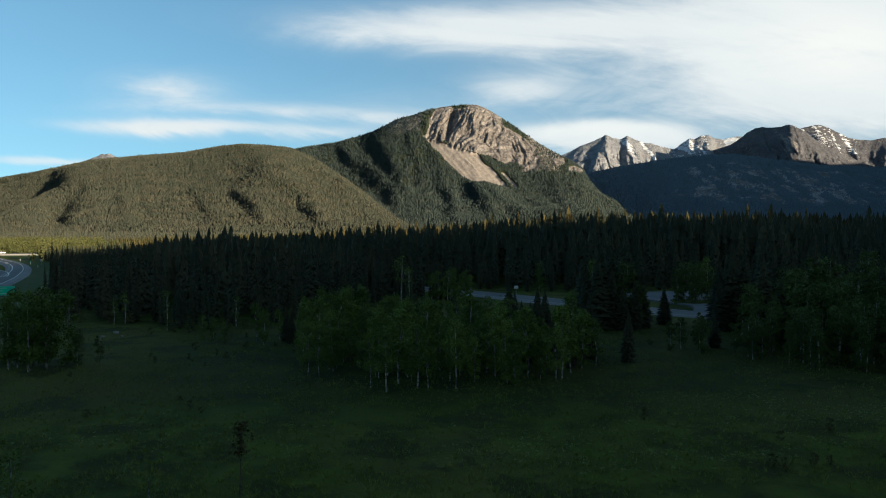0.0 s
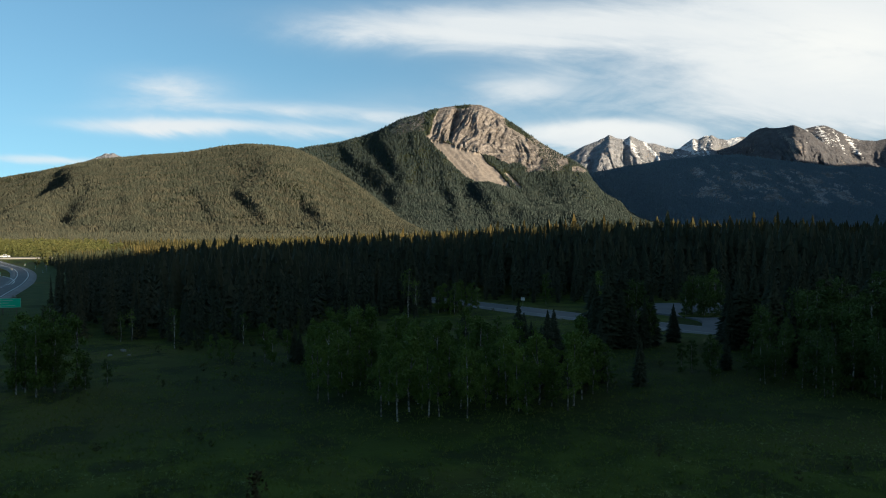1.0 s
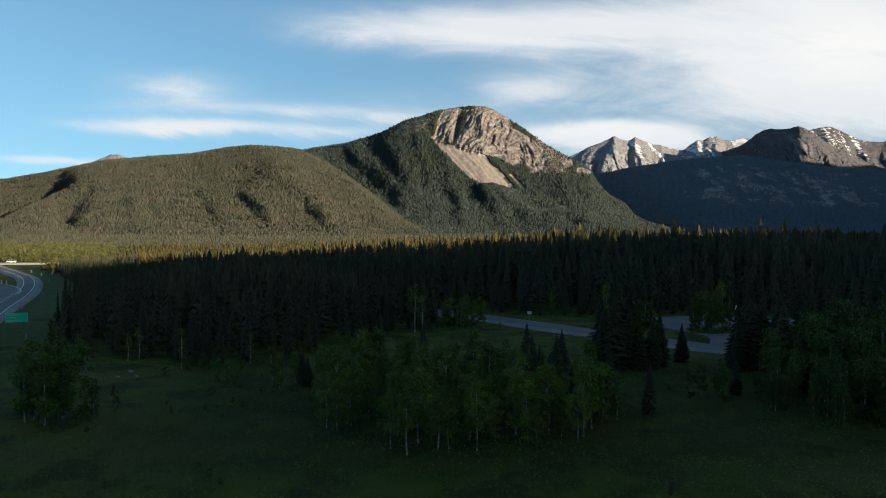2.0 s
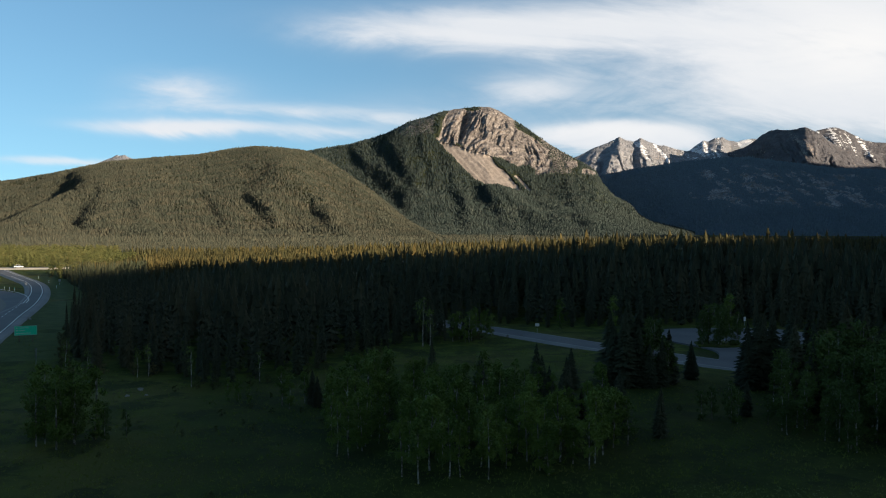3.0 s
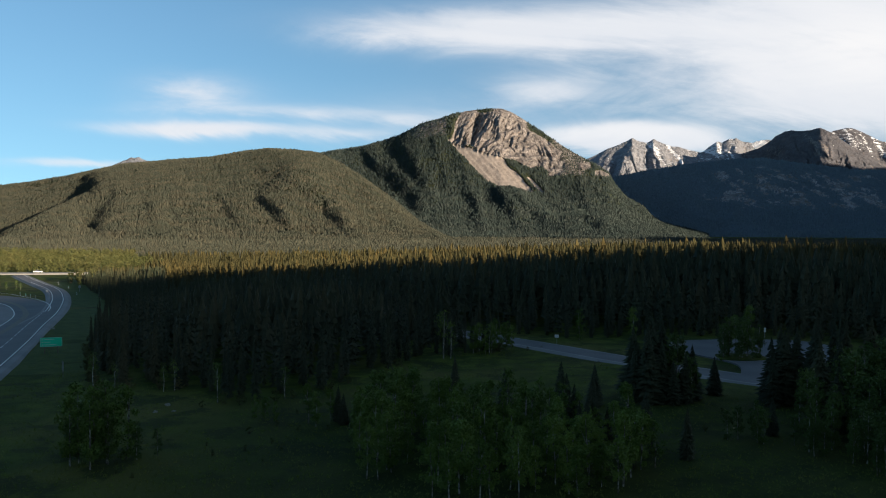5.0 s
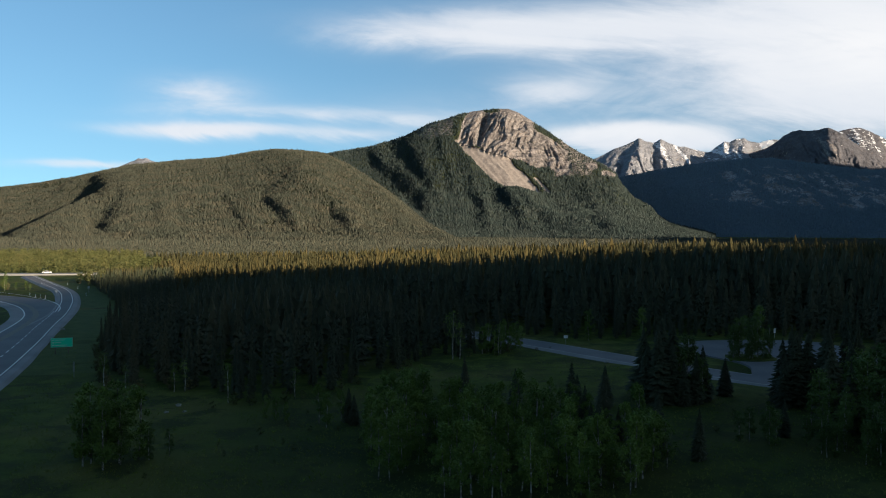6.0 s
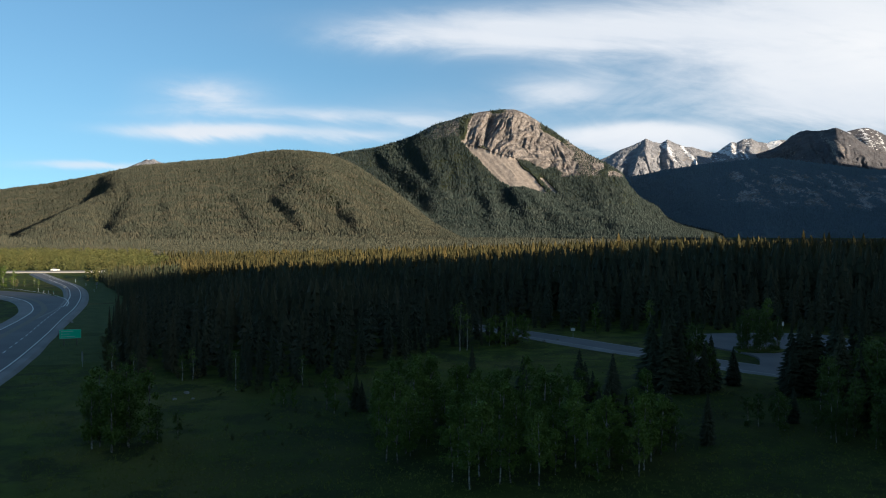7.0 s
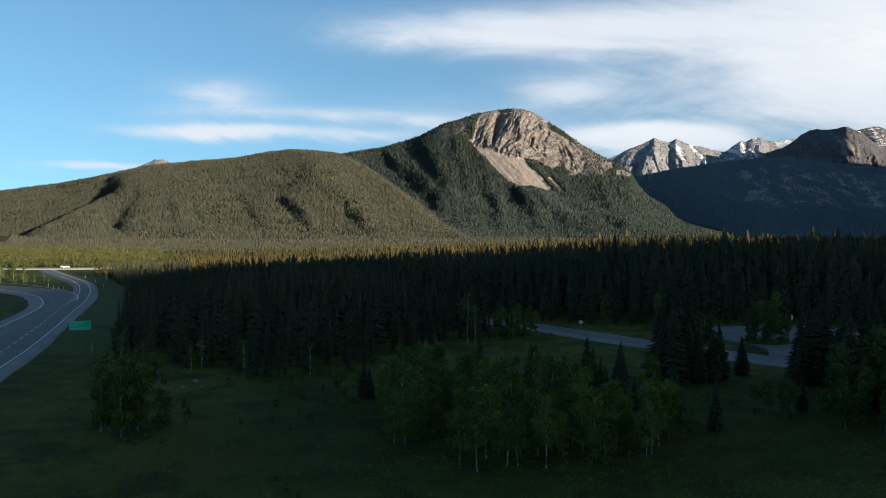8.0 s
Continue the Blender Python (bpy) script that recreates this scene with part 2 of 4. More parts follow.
def shaded_floor(n, b):
    p = pos(n)
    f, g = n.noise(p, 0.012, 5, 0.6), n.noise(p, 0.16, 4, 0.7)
    # Floor colour darkened so that gaps between the hillside trees look shaded.
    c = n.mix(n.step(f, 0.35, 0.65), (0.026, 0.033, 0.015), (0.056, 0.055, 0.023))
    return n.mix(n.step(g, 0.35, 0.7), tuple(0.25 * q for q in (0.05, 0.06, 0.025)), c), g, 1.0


def rock_build(tone, snow=False, cover=(0.040, 0.048, 0.022)):
    """Bare limestone with beds and cracks, scree and thin woods, as the terrain's own maps say."""
    def build(n, b):
        p = pos(n)
        st = n.add("ShaderNodeMapping")
        n.set(st.inputs[0], p)
        st.inputs["Scale"].default_value = (0.010, 0.010, 0.035)
        st.inputs["Rotation"].default_value = (0.0, radians(28), 0.0)
        beds = n.noise(st.outputs[0], 1.6, 6, 0.68, 0.6)
        ribs = n.add("ShaderNodeMapping")
        n.set(ribs.inputs[0], p)
        ribs.inputs["Scale"].default_value = (0.030, 0.02, 0.010)
        ribs.inputs["Rotation"].default_value = (0.0, radians(24), 0.0)
        crack = n.noise(ribs.outputs[0], 1.8, 6, 0.7, 0.4)
        c = n.mix(n.step(beds, 0.36, 0.62), tuple((0.74 if snow else 0.50) * q for q in tone), tone)
        c = n.mix(n.m("MULTIPLY", n.step(crack, 0.50, 0.60), 0.3 if snow else 0.75), c, tuple(0.40 * q for q in tone))
        chip = n.noise(ribs.outputs[0], 5.5, 5, 0.72, 0.3)
        c = n.mix(n.m("MULTIPLY", n.step(chip, 0.50, 0.58), 0.15 if snow else 0.55), c, tuple(0.30 * q for q in tone))
        c = n.mix(n.m("MULTIPLY", n.step(n.noise(p, 0.05, 4), 0.58, 0.68), 0.12 if snow else 0.3), c, (0.25, 0.16, 0.09))
        fine = n.noise(p, 0.09, 5, 0.7)
        edge = n.m("MULTIPLY", n.m("SUBTRACT", fine, 0.5), 0.9)
        scree = n.mix(n.step(n.noise(ribs.outputs[0], 2.2, 6, 0.7), 0.35, 0.65), (0.215, 0.185, 0.162), (0.31, 0.272, 0.240))
        c = n.mix(n.step(n.m("ADD", attr(n, "scree"), edge), 0.45, 0.55), c, scree)
        wood = n.mix(fine, tuple(0.6 * q for q in cover), tuple(1.3 * q for q in cover))
        bare = n.step(n.m("ADD", attr(n, "rock"), edge), 0.42, 0.56)
        c = n.mix(bare, wood, c)
        if snow:
            s = n.step(n.m("ADD", attr(n, "snow"), n.m("MULTIPLY", n.m("SUBTRACT", n.noise(st.outputs[0], 3.0, 5, 0.7), 0.5), 0.9)), 0.46, 0.54)
            c = n.mix(s, c, (0.72, 0.74, 0.78))
        loose = n.step(attr(n, "scree"), 0.3, 0.7)
        height = n.m("MULTIPLY", n.m("ADD", n.m("MULTIPLY", crack, 1.5), beds), n.m("MULTIPLY_ADD", loose, -0.88, 1.0))
        return c, height, 1.0
    return build


M_HILL = material("wooded_hillside", shaded_floor, 0.95, 0.05, relief=2.0)
M_ROCK = material("limestone_mountain", rock_build((0.345, 0.312, 0.292)), 0.92, 0.1, relief=14.0)
# The ridge's wooded cover carries the same haze blue in its colour.
M_DARKRIDGE = material("hazy_wooded_ridge", rock_build((0.34, 0.34, 0.345), cover=(0.110, 0.148, 0.178)), 0.95, 0.05, relief=8.0)
# Distance haze is put into both far rock tones as blue grey.
M_FARBROWN = material("far_hazy_brown_mountain", rock_build((0.128, 0.128, 0.142), True, (0.062, 0.066, 0.070)), 0.95, 0.05, relief=12.0)
M_FAR = material("far_hazy_mountain", rock_build((0.29, 0.298, 0.325), True, (0.13, 0.125, 0.115)), 0.95, 0.05, relief=12.0)


# ---------- the ground ----------
def build_ground():
    rings = np.concatenate([[0.0], np.geomspace(3, 4900, 170)])
    ang = np.linspace(0, 2 * np.pi, 300, endpoint=False)
    r, a = np.meshgrid(rings, ang, indexing="ij")
    x, y = r * np.sin(a), r * np.cos(a) + 40 * np.exp(-r / 60)
    z = ground_z(x, y)
    i, j = np.meshgrid(np.arange(len(rings) - 1), np.arange(300), indexing="ij")
    i, j, k = i.ravel(), j.ravel(), (j.ravel() + 1) % 300
    faces = np.stack([i * 300 + j, i * 300 + k, (i + 1) * 300 + k, (i + 1) * 300 + j], 1)
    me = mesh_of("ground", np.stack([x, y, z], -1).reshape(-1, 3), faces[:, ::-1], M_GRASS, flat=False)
    tagged(new("ground", me), "dark rough meadow and valley floor of grass", "ground", kind="structure")


build_ground()

# ---------- mountains ----------
F = 1385.0
EYE_Z = 14.4


def skyline(text):
    """A ridge's skyline: bearing and slope of sight from the first standpoint, from a short list of its tops and saddles."""
    p = np.array([[float(q) for q in w.split(":")] for w in text.split()])
    return (p[:, 0] - 784) / F, (402.8 - p[:, 1]) / F


def mountain(name, line, depth, base, mat, label, nu, ns, shape, relief, seed, rough=4.0, category="mountain"):
    """A range whose crest follows a skyline at a depth; shape(s) is its front profile, relief(x, y, s, u) adds spurs and gullies."""
    us, es = skyline(line)
    u = np.linspace(us[0], us[-1], nu)
    e = np.interp(u, us, es)
    k = np.ones(5) / 5
    e = 0.35 * e + 0.65 * np.convolve(np.pad(e, 2, mode="edge"), k, mode="valid")
    yc = depth(u)
    yb = base(u)
    zc = EYE_Z + e * yc
    s = np.concatenate([np.linspace(0, 1, ns), 1 + np.linspace(0.04, 0.7, ns // 5)])
    S, U = np.meshgrid(s, u, indexing="ij")
    YB, YC, ZC = yb[None, :], yc[None, :], zc[None, :]
    Y = YB + (YC - YB) * S
    X = U * Y
    front = shape(np.clip(S, 0, 1), U)
    back = 1 - smooth(S, 1.0, 1.75)
    Z = ZC * np.where(S <= 1, front, back)
    PX, PY = U * F + 784, 402.8 - F * (Z - EYE_Z) / Y
    dz, dy, masks = relief(X, Y, S, PX, PY)
    hold = np.where(S <= 1, smooth(S, 0.0, 0.12) * (1 - smooth(S, 0.93, 1.0)), 0)
    Z = Z + dz * hold + rough * (fbm(X / 35, Y / 35, 4, seed) - 0.5) * smooth(S, 0, 0.1)
    Y2 = Y + dy * hold
    top = EYE_Z + Y2 * (e[None, :] - 0.0012 - 0.012 * (1 - S))
    Z = np.where(S < 0.995, np.minimum(Z, top), Z)
    Z = Z - 6 * (1 - smooth(S, 0.0, 0.05))
    V = np.stack([U * Y2, Y2, Z], -1).reshape(-1, 3)
    m = len(s)
    i, j = np.meshgrid(np.arange(m - 1), np.arange(nu - 1), indexing="ij")
    i, j = i.ravel(), j.ravel()
    faces = np.stack([i * nu + j, i * nu + j + 1, (i + 1) * nu + j + 1, (i + 1) * nu + j], 1)
    me = mesh_of(name, V, faces, mat, flat=False, attrs={k_: v.ravel() for k_, v in masks.items()})
    tagged(new(name, me), label, category, kind="structure")
    return V.reshape(m, nu, 3), masks, s


def flat_depth(a, slope=0.0, wob=0.0):
    return lambda u: a + slope * u + wob * (fbm(u * 6, u * 0, 3, 3) - 0.5)


def carve(px, py, x0, y0, x1, y1, width, wob):
    """A gully's depth from 0 to 1, along a line of the slope."""
    dx, dy = x1 - x0, y1 - y0
    t = np.clip(((px - x0) * dx + (py - y0) * dy) / (dx * dx + dy * dy), 0, 1)
    d = np.hypot(px + wob - x0 - t * dx, py - y0 - t * dy)
    return np.exp(-(d / (width * (0.45 + 0.8 * t))) ** 2) * (0.35 + 0.65 * t) * (1 - smooth(t, 0.93, 1.0) * 0.5)


def scarp(px, py, x0, y0, x1, y1, wide, back, wob):
    """A spur's steep western side along a line of the slope: the ground steps up to the east of it and falls back gently."""
    dx, dy = x1 - x0, y1 - y0
    n = math.hypot(dx, dy)
    t = ((px - x0) * dx + (py - y0) * dy) / n ** 2
    d = ((px + wob - x0) * dy - (py - y0) * dx) / n
    w = wide * (0.6 + 0.5 * np.clip(t, 0, 1))
    return smooth(d, -w / 2, w / 2) * np.exp(-np.maximum(d - w / 2, 0) / back) * smooth(t, -0.25, 0.5) * (1 - smooth(t, 0.75, 1.5))


def hill_relief(X, Y, S, px, py):
    wob = 16 * (fbm(px / 32, py / 32, 3, 24) - 0.5)
    warpx = X + 500 * (S - 0.5) + 220 * (fbm(X / 420, Y / 420, 3, 21) - 0.5)
    big = ridged(warpx / 480, Y / 2400, 2, 22)
    small = ridged((warpx + 80 * S) / 170, Y / 700, 3, 23)
    cuts = [(98, 321, -140, 388, 32), (140, 338, 96, 388, 22), (250, 345, 262, 395, 14)]
    cut = sum(d * carve(px, py, *c, wob) for d, c in zip((84, 21, 4), cuts))
    walls = [(17, (410, 342, 460, 385, 17, 70)), (14, (518, 352, 566, 394, 16, 60)), (26, (396, 258, 476, 345, 90, 90)), (10, (590, 342, 640, 384, 18, 50)),
             (7, (340, 345, 380, 390, 20, 50)), (10, (448, 318, 540, 358, 22, 60)), (6, (210, 330, 222, 392, 24, 60)), (9, (530, 302, 612, 352, 26, 60))]
    rise = sum(d * scarp(px, py, *c, wob) for d, c in walls)
    return 34 * (big - 0.66) + 11 * (small - 0.62) - cut + rise, 0 * X, {"rock": 0 * X}


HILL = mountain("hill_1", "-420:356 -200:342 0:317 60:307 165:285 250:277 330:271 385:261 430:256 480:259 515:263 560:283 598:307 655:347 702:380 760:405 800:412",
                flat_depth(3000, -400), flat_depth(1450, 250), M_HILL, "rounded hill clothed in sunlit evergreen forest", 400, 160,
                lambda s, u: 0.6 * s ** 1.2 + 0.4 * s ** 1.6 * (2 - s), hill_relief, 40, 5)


def peak_relief(X, Y, S, px, py):
    warpx = X + 120 * S + 80 * (fbm(X / 250, Y / 250, 3, 31) - 0.5)
    big = ridged(warpx / 420, Y / 1800, 2, 32)
    small = ridged(warpx / 120, Y / 500, 3, 33)
    # the open cliff: bounded to the west by a rising edge, below by a line that sinks to the east, its eastern rim wooded
    wob = fbm(px / 26, py / 26, 4, 34) - 0.5
    west = 746 + np.maximum(250 - py, 0) * 0.5 + 26 * wob
    lower = 252 + np.maximum(px - 752, 0) * 0.27 - np.maximum(px - 950, 0) * 0.20 + 18 * wob
    cliff = smooth(px, west - 4, west + 6) * (1 - smooth(py, lower - 4, lower + 3)) * (1 - smooth(px + 60 * wob, 935, 975))
    cliff = cliff * (1 - smooth(S + 0.06 * wob, 0.925, 0.965) * smooth(px, 868, 905))
    for ox, oy, ow, oh in ((990, 289, 12, 8), (1018, 303, 13, 5), (938, 300, 16, 8)):
        cliff = np.maximum(cliff, 0.95 * np.exp(-((px - ox + 16 * wob) / ow) ** 4 - ((py - oy + 14 * wob) / oh) ** 4))
    cliff = cliff * (1 - 0.8 * np.exp(-((px - 812) / 20) ** 2) * (1 - smooth(py, 190, 198)))
    slant = px + 0.42 * (py - 190) * (1 - 1.9 * smooth(px, 815, 930)) + 20 * (fbm(px / 40, py / 40, 3, 37) - 0.5)
    ribs = ridged(slant / 21, py / 70, 2, 35) - 0.6
    fins = ridged(slant / 5.6, py / 24, 3, 38, 0.62) - 0.58
    ledges = fbm(slant / 16, (py + 0.5 * px) / 8, 4, 36) - 0.5
    chute = np.exp(-((px - 801 + 0.22 * (py - 200)) / np.maximum(12 - 0.14 * (py - 192), 4)) ** 2) * (1 - smooth(py, 228, 252))
    dy = cliff * (-36 * ribs - 52 * fins - 36 * ledges + 66 * chute)
    # scree apron under the cliff, with a thin second tongue to the east
    left = 750 + (py - 252) * 1.06 - 5 * np.sin((py - 252) / 24) + 8 * wob
    right = np.minimum(756 + (py - 250) * 4.0, 860 + (py - 288) * 0.86) + 14 * wob
    scree = smooth(px, left - 3, left + 3) * (1 - smooth(px, right - 4, right + 4)) * (1 - smooth(py + 16 * wob + 0.06 * (850 - px), 331, 339)) * smooth(py, 248, 256)
    tongue = np.exp(-((px - 892 - (py - 310) * 0.85 + 10 * wob) / 5) ** 2) * smooth(py, 302, 312) * (1 - smooth(py, 332, 342))
    bite = np.exp(-((px - 838 - (py - 300) * 0.9 + 12 * wob) / 3.2) ** 2) * smooth(py, 278, 288) * (1 - smooth(py, 304, 316))
    scree = np.maximum(scree * (1 - 0.4 * bite), tongue)
    cliff = cliff * (1 - scree * smooth(py, lower - 14, lower - 2))
    # thin grey rock with scattered trees west of the cliff
    thin = 0.50 * smooth(px, 650, 690) * (1 - smooth(px, 742, 756)) * (1 - smooth(py + 30 * wob, 240, 258)) + 0.52 * smooth(px, 905, 940) * (1 - smooth(px, 985, 1010)) * (1 - smooth(py, lower - 4, lower + 2))
    walls = [(20, (584, 258, 690, 354, 24, 70)), (21, (656, 244, 706, 336, 26, 70)), (12, (722, 230, 742, 340, 30, 60)), (22, (826, 330, 868, 376, 18, 60)), (9, (900, 326, 960, 382, 18, 60)),
             (9, (946, 312, 1008, 380, 18, 60)), (8, (1000, 322, 1058, 376, 16, 60)), (12, (764, 278, 796, 376, 18, 60)), (9, (858, 340, 910, 386, 14, 50))]
    rise = sum(d * scarp(px, py, *c, 30 * wob) for d, c in walls)
    runs = ridged((px - 0.95 * py) / 9, py / 90, 2, 39) - 0.6
    dz = (26 * (big - 0.62) + 13 * (small - 0.6)) * (1 - 0.85 * scree) * (1 - 0.6 * cliff) + rise * (1 - cliff) * (1 - 0.9 * scree) + 4 * runs * scree
    return dz, dy, {"rock": np.maximum(np.maximum(cliff, scree), thin), "scree": scree * (1 - cliff)}


def peak_lie(u):
    """How far the mountain's western flank bends away from the valley."""
    return 120 * smooth(-u, 0.005, 0.17)


PEAK = mountain("mountain_1", "380:304 450:279 520:265 560:259 600:253 640:241 660:234 700:213 740:201 780:191 820:186 842:186 860:193 880:205 920:232 960:258 1000:280 1030:298 1044:322 1062:342 1092:357 1106:375 1126:386 1150:392 1180:398 1205:404",
                lambda u: 3700 + peak_lie(u) - 440 * smooth(u, 0.04, 0.25), lambda u: 2000 + 0.75 * peak_lie(u) - 300 * smooth(u, 0.06, 0.24), M_ROCK, "limestone mountain with a sunlit cliff and scree above dark forest", 580, 220,
                lambda s, u: 0.62 * s ** 1.35 + 0.38 * smooth(s, 0.52, 1.02), peak_relief, 50, 5)


def ridge_relief(X, Y, S, px, py):
    warpx = X + 60 * S + 120 * (fbm(X / 300, Y / 300, 3, 41) - 0.5)
    bare = fbm(X / 48 + 4 * S, S * 17, 6, 43, 0.74)
    rock = smooth(bare, 0.42, 0.60) * smooth(S, 0.25, 0.45) * (1 - smooth(S, 0.72, 0.92)) * smooth(px, 1140, 1230)
    return 40 * (ridged(warpx / 300, Y / 900, 3, 42) - 0.6), 0 * X, {"rock": 0.68 * rock, "scree": 0 * rock}


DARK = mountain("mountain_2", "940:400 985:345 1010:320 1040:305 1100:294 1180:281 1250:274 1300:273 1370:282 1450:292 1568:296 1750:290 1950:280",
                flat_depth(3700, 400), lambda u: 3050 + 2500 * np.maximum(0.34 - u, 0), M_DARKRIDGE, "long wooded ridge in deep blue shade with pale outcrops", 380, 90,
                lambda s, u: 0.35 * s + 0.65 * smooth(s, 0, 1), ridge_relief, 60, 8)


def far_relief(spurs, snowy, seed):
    """Spurs run down from the summits, each with a steep western and a gentle eastern side; snow lies in the high gullies."""
    def relief(X, Y, S, px, py):
        drop = np.clip(1.0 - S, 0, 1)
        crook = 10 * (fbm(px / 24, S * 9, 3, seed) - 0.5)
        push = np.full(px.shape, -60.0)
        for top, lean, west, east in spurs:
            d = px + crook - top - lean * drop
            push = np.maximum(push, np.where(d < 0, -west * np.abs(d), -east * np.abs(d)) + 60)
        fine_ = ridged((px - 70 * drop + 2 * crook) / 16, S * 6, 4, seed + 2, 0.6) - 0.55
        dy = -(push + 70 * fine_) * smooth(drop, 0.0, 0.22)
        gul = (px - 120 * drop + crook) / 9
        snow = smooth(S, 0.5, 0.9) * fbm(gul, S * 5 + px / 40, 4, seed + 4, 0.6) * snowy(px)
        return 0 * X, dy, {"rock": smooth(S, 0.25, 0.45), "scree": 0.6 * fbm(gul / 2, S * 6, 3, seed + 6), "snow": snow}
    return relief


PROFILE = lambda s, u: 0.80 * s + 0.20 * s ** 2
mountain("mountain_3", "960:330 990:276 1010:268 1030:257 1048:250 1062:244 1071:238 1080:243 1096:247 1102:245 1108:240 1118:246 1136:253 1150:254 1172:261 1192:264 1202:256 1218:244 1226:247 1238:241 1252:239 1262:245 1278:247 1292:243 1308:241 1330:252 1380:280 1420:300",
         flat_depth(4850), flat_depth(3950), M_FAR, "distant bare mountains streaked with late snow", 380, 130, PROFILE,
         far_relief([(1071, -62, 4.0, 1.3), (1110, 30, 3.2, 1.3), (1150, 50, 3.2, 1.5), (1020, -70, 3.4, 1.6), (1190, 10, 3.0, 1.5), (1222, -30, 3.6, 1.4), (1250, 20, 3.6, 1.4), (1300, 30, 3.4, 1.4)], lambda px: 0.52 + 0.26 * smooth(px, 1085, 1110) + 0.08 * smooth(px, 1195, 1215), 51), 70, 10)
mountain("mountain_4", "1200:300 1255:268 1290:256 1305:247 1318:236 1334:227 1346:224 1362:226 1380:224 1388:221 1396:220 1408:226 1424:235 1440:246 1480:268 1530:290 1568:300 1650:320",
         lambda u: 4150 + 52 * np.logaddexp(0, (0.445 - u) / 0.01), lambda u: 3620 + 52 * np.logaddexp(0, (0.445 - u) / 0.01), M_FARBROWN, "distant brown mountain with bare sunlit flanks", 300, 120, PROFILE,
         far_relief([(1397, 30, 1.2, 1.0), (1432, 80, 3.0, 1.2), (1470, 90, 3.0, 1.2)], lambda px: 0.46 + 0.0 * px, 57), 80, 8)
mountain("mountain_5", "1340:290 1400:236 1415:227 1440:221 1452:221 1462:226 1484:236 1502:245 1520:247 1538:248 1552:245 1568:242 1600:238 1650:232 1760:270 1900:300",
         flat_depth(4900), flat_depth(4100), M_FARBROWN, "distant snow-dusted mountain behind brown flanks", 260, 100, PROFILE,
         far_relief([(1445, 40, 3.0, 1.0), (1500, 60, 3.4, 1.2), (1570, -20, 3.0, 1.4), (1650, 0, 3.0, 1.4)], lambda px: 0.80 - 0.25 * smooth(px, 1500, 1530), 63), 90, 8)
mountain("mountain_6", "120:300 158:285 168:280 174:279 180:274 190:275 196:273 203:278 214:281 226:287 260:300",
         flat_depth(4300), flat_depth(3900), M_FAR, "pale rock top showing over the wooded hill", 80, 50, PROFILE, far_relief([(186, 10, 3.0, 1.2)], lambda px: 0.6 + 0.0 * px, 67), 95, 8)


def shading_range():
    """The range to the south-west, behind which the sun is setting; its shade lies over the meadow and the long ridge."""
    crest = [(-1500, -1500, 320), (-300, -1250, 310), (500, -1000, 300), (950, -860, 278), (1074, -716, 266), (1094, -682, 272), (1106, -660, 268), (1135, -604, 254), (1179, -486, 240), (1300, -180, 239), (1452, 199, 257), (1600, 745, 268), (1700, 1000, 268), (1804, 1177, 252), (1930, 1500, 256), (2100, 1700, 276), (2256, 1925, 305), (2400, 2040, 500), (2550, 2130, 750), (3000, 2450, 770), (3400, 2900, 640), (4200, 3400, 720)]
    pts, hs = [Vector(c[:2]) for c in crest], [c[2] for c in crest]
    path, height = [], []
    for a, b, ha, hb in zip(pts, pts[1:], hs, hs[1:]):
        n = max(2, int((b - a).length / 25))
        path += [a.lerp(b, i / n) for i in range(n)]
        height += [ha + (hb - ha) * i / n for i in range(n)]
    P, H = np.array([tuple(p) for p in path]), np.array(height)
    D = np.gradient(P, axis=0)
    N = np.stack([D[:, 1], -D[:, 0]], 1) / np.linalg.norm(D, axis=1)[:, None]
    k = np.ones(15) / 15
    N = np.stack([np.convolve(np.pad(N[:, q], 7, mode="edge"), k, "valid") for q in (0, 1)], 1)
    w = np.linspace(-1, 1, 41)
    X = P[:, None, 0] + N[:, None, 0] * w[None] * 480
    Y = P[:, None, 1] + N[:, None, 1] * w[None] * 480
    Z = H[:, None] * (1 - smooth(np.abs(w), 0.0, 1.0))[None] + 5 * (fbm(X / 60, Y / 60, 4, 61) - 0.5) * (1 - np.abs(w))[None] - 4
    n, m = X.shape
    i, j = np.meshgrid(np.arange(n - 1), np.arange(m - 1), indexing="ij")
    i, j = i.ravel(), j.ravel()
    faces = np.stack([i * m + j, i * m + j + 1, (i + 1) * m + j + 1, (i + 1) * m + j], 1)
    tagged(new("mountain_7", mesh_of("mountain_7", np.stack([X, Y, Z], -1).reshape(-1, 3), faces, M_HILL, flat=False)), "wooded range behind which the sun stands low", "mountain", kind="structure")


shading_range()


# ---------- trees ----------
RNG = np.random.default_rng(7)


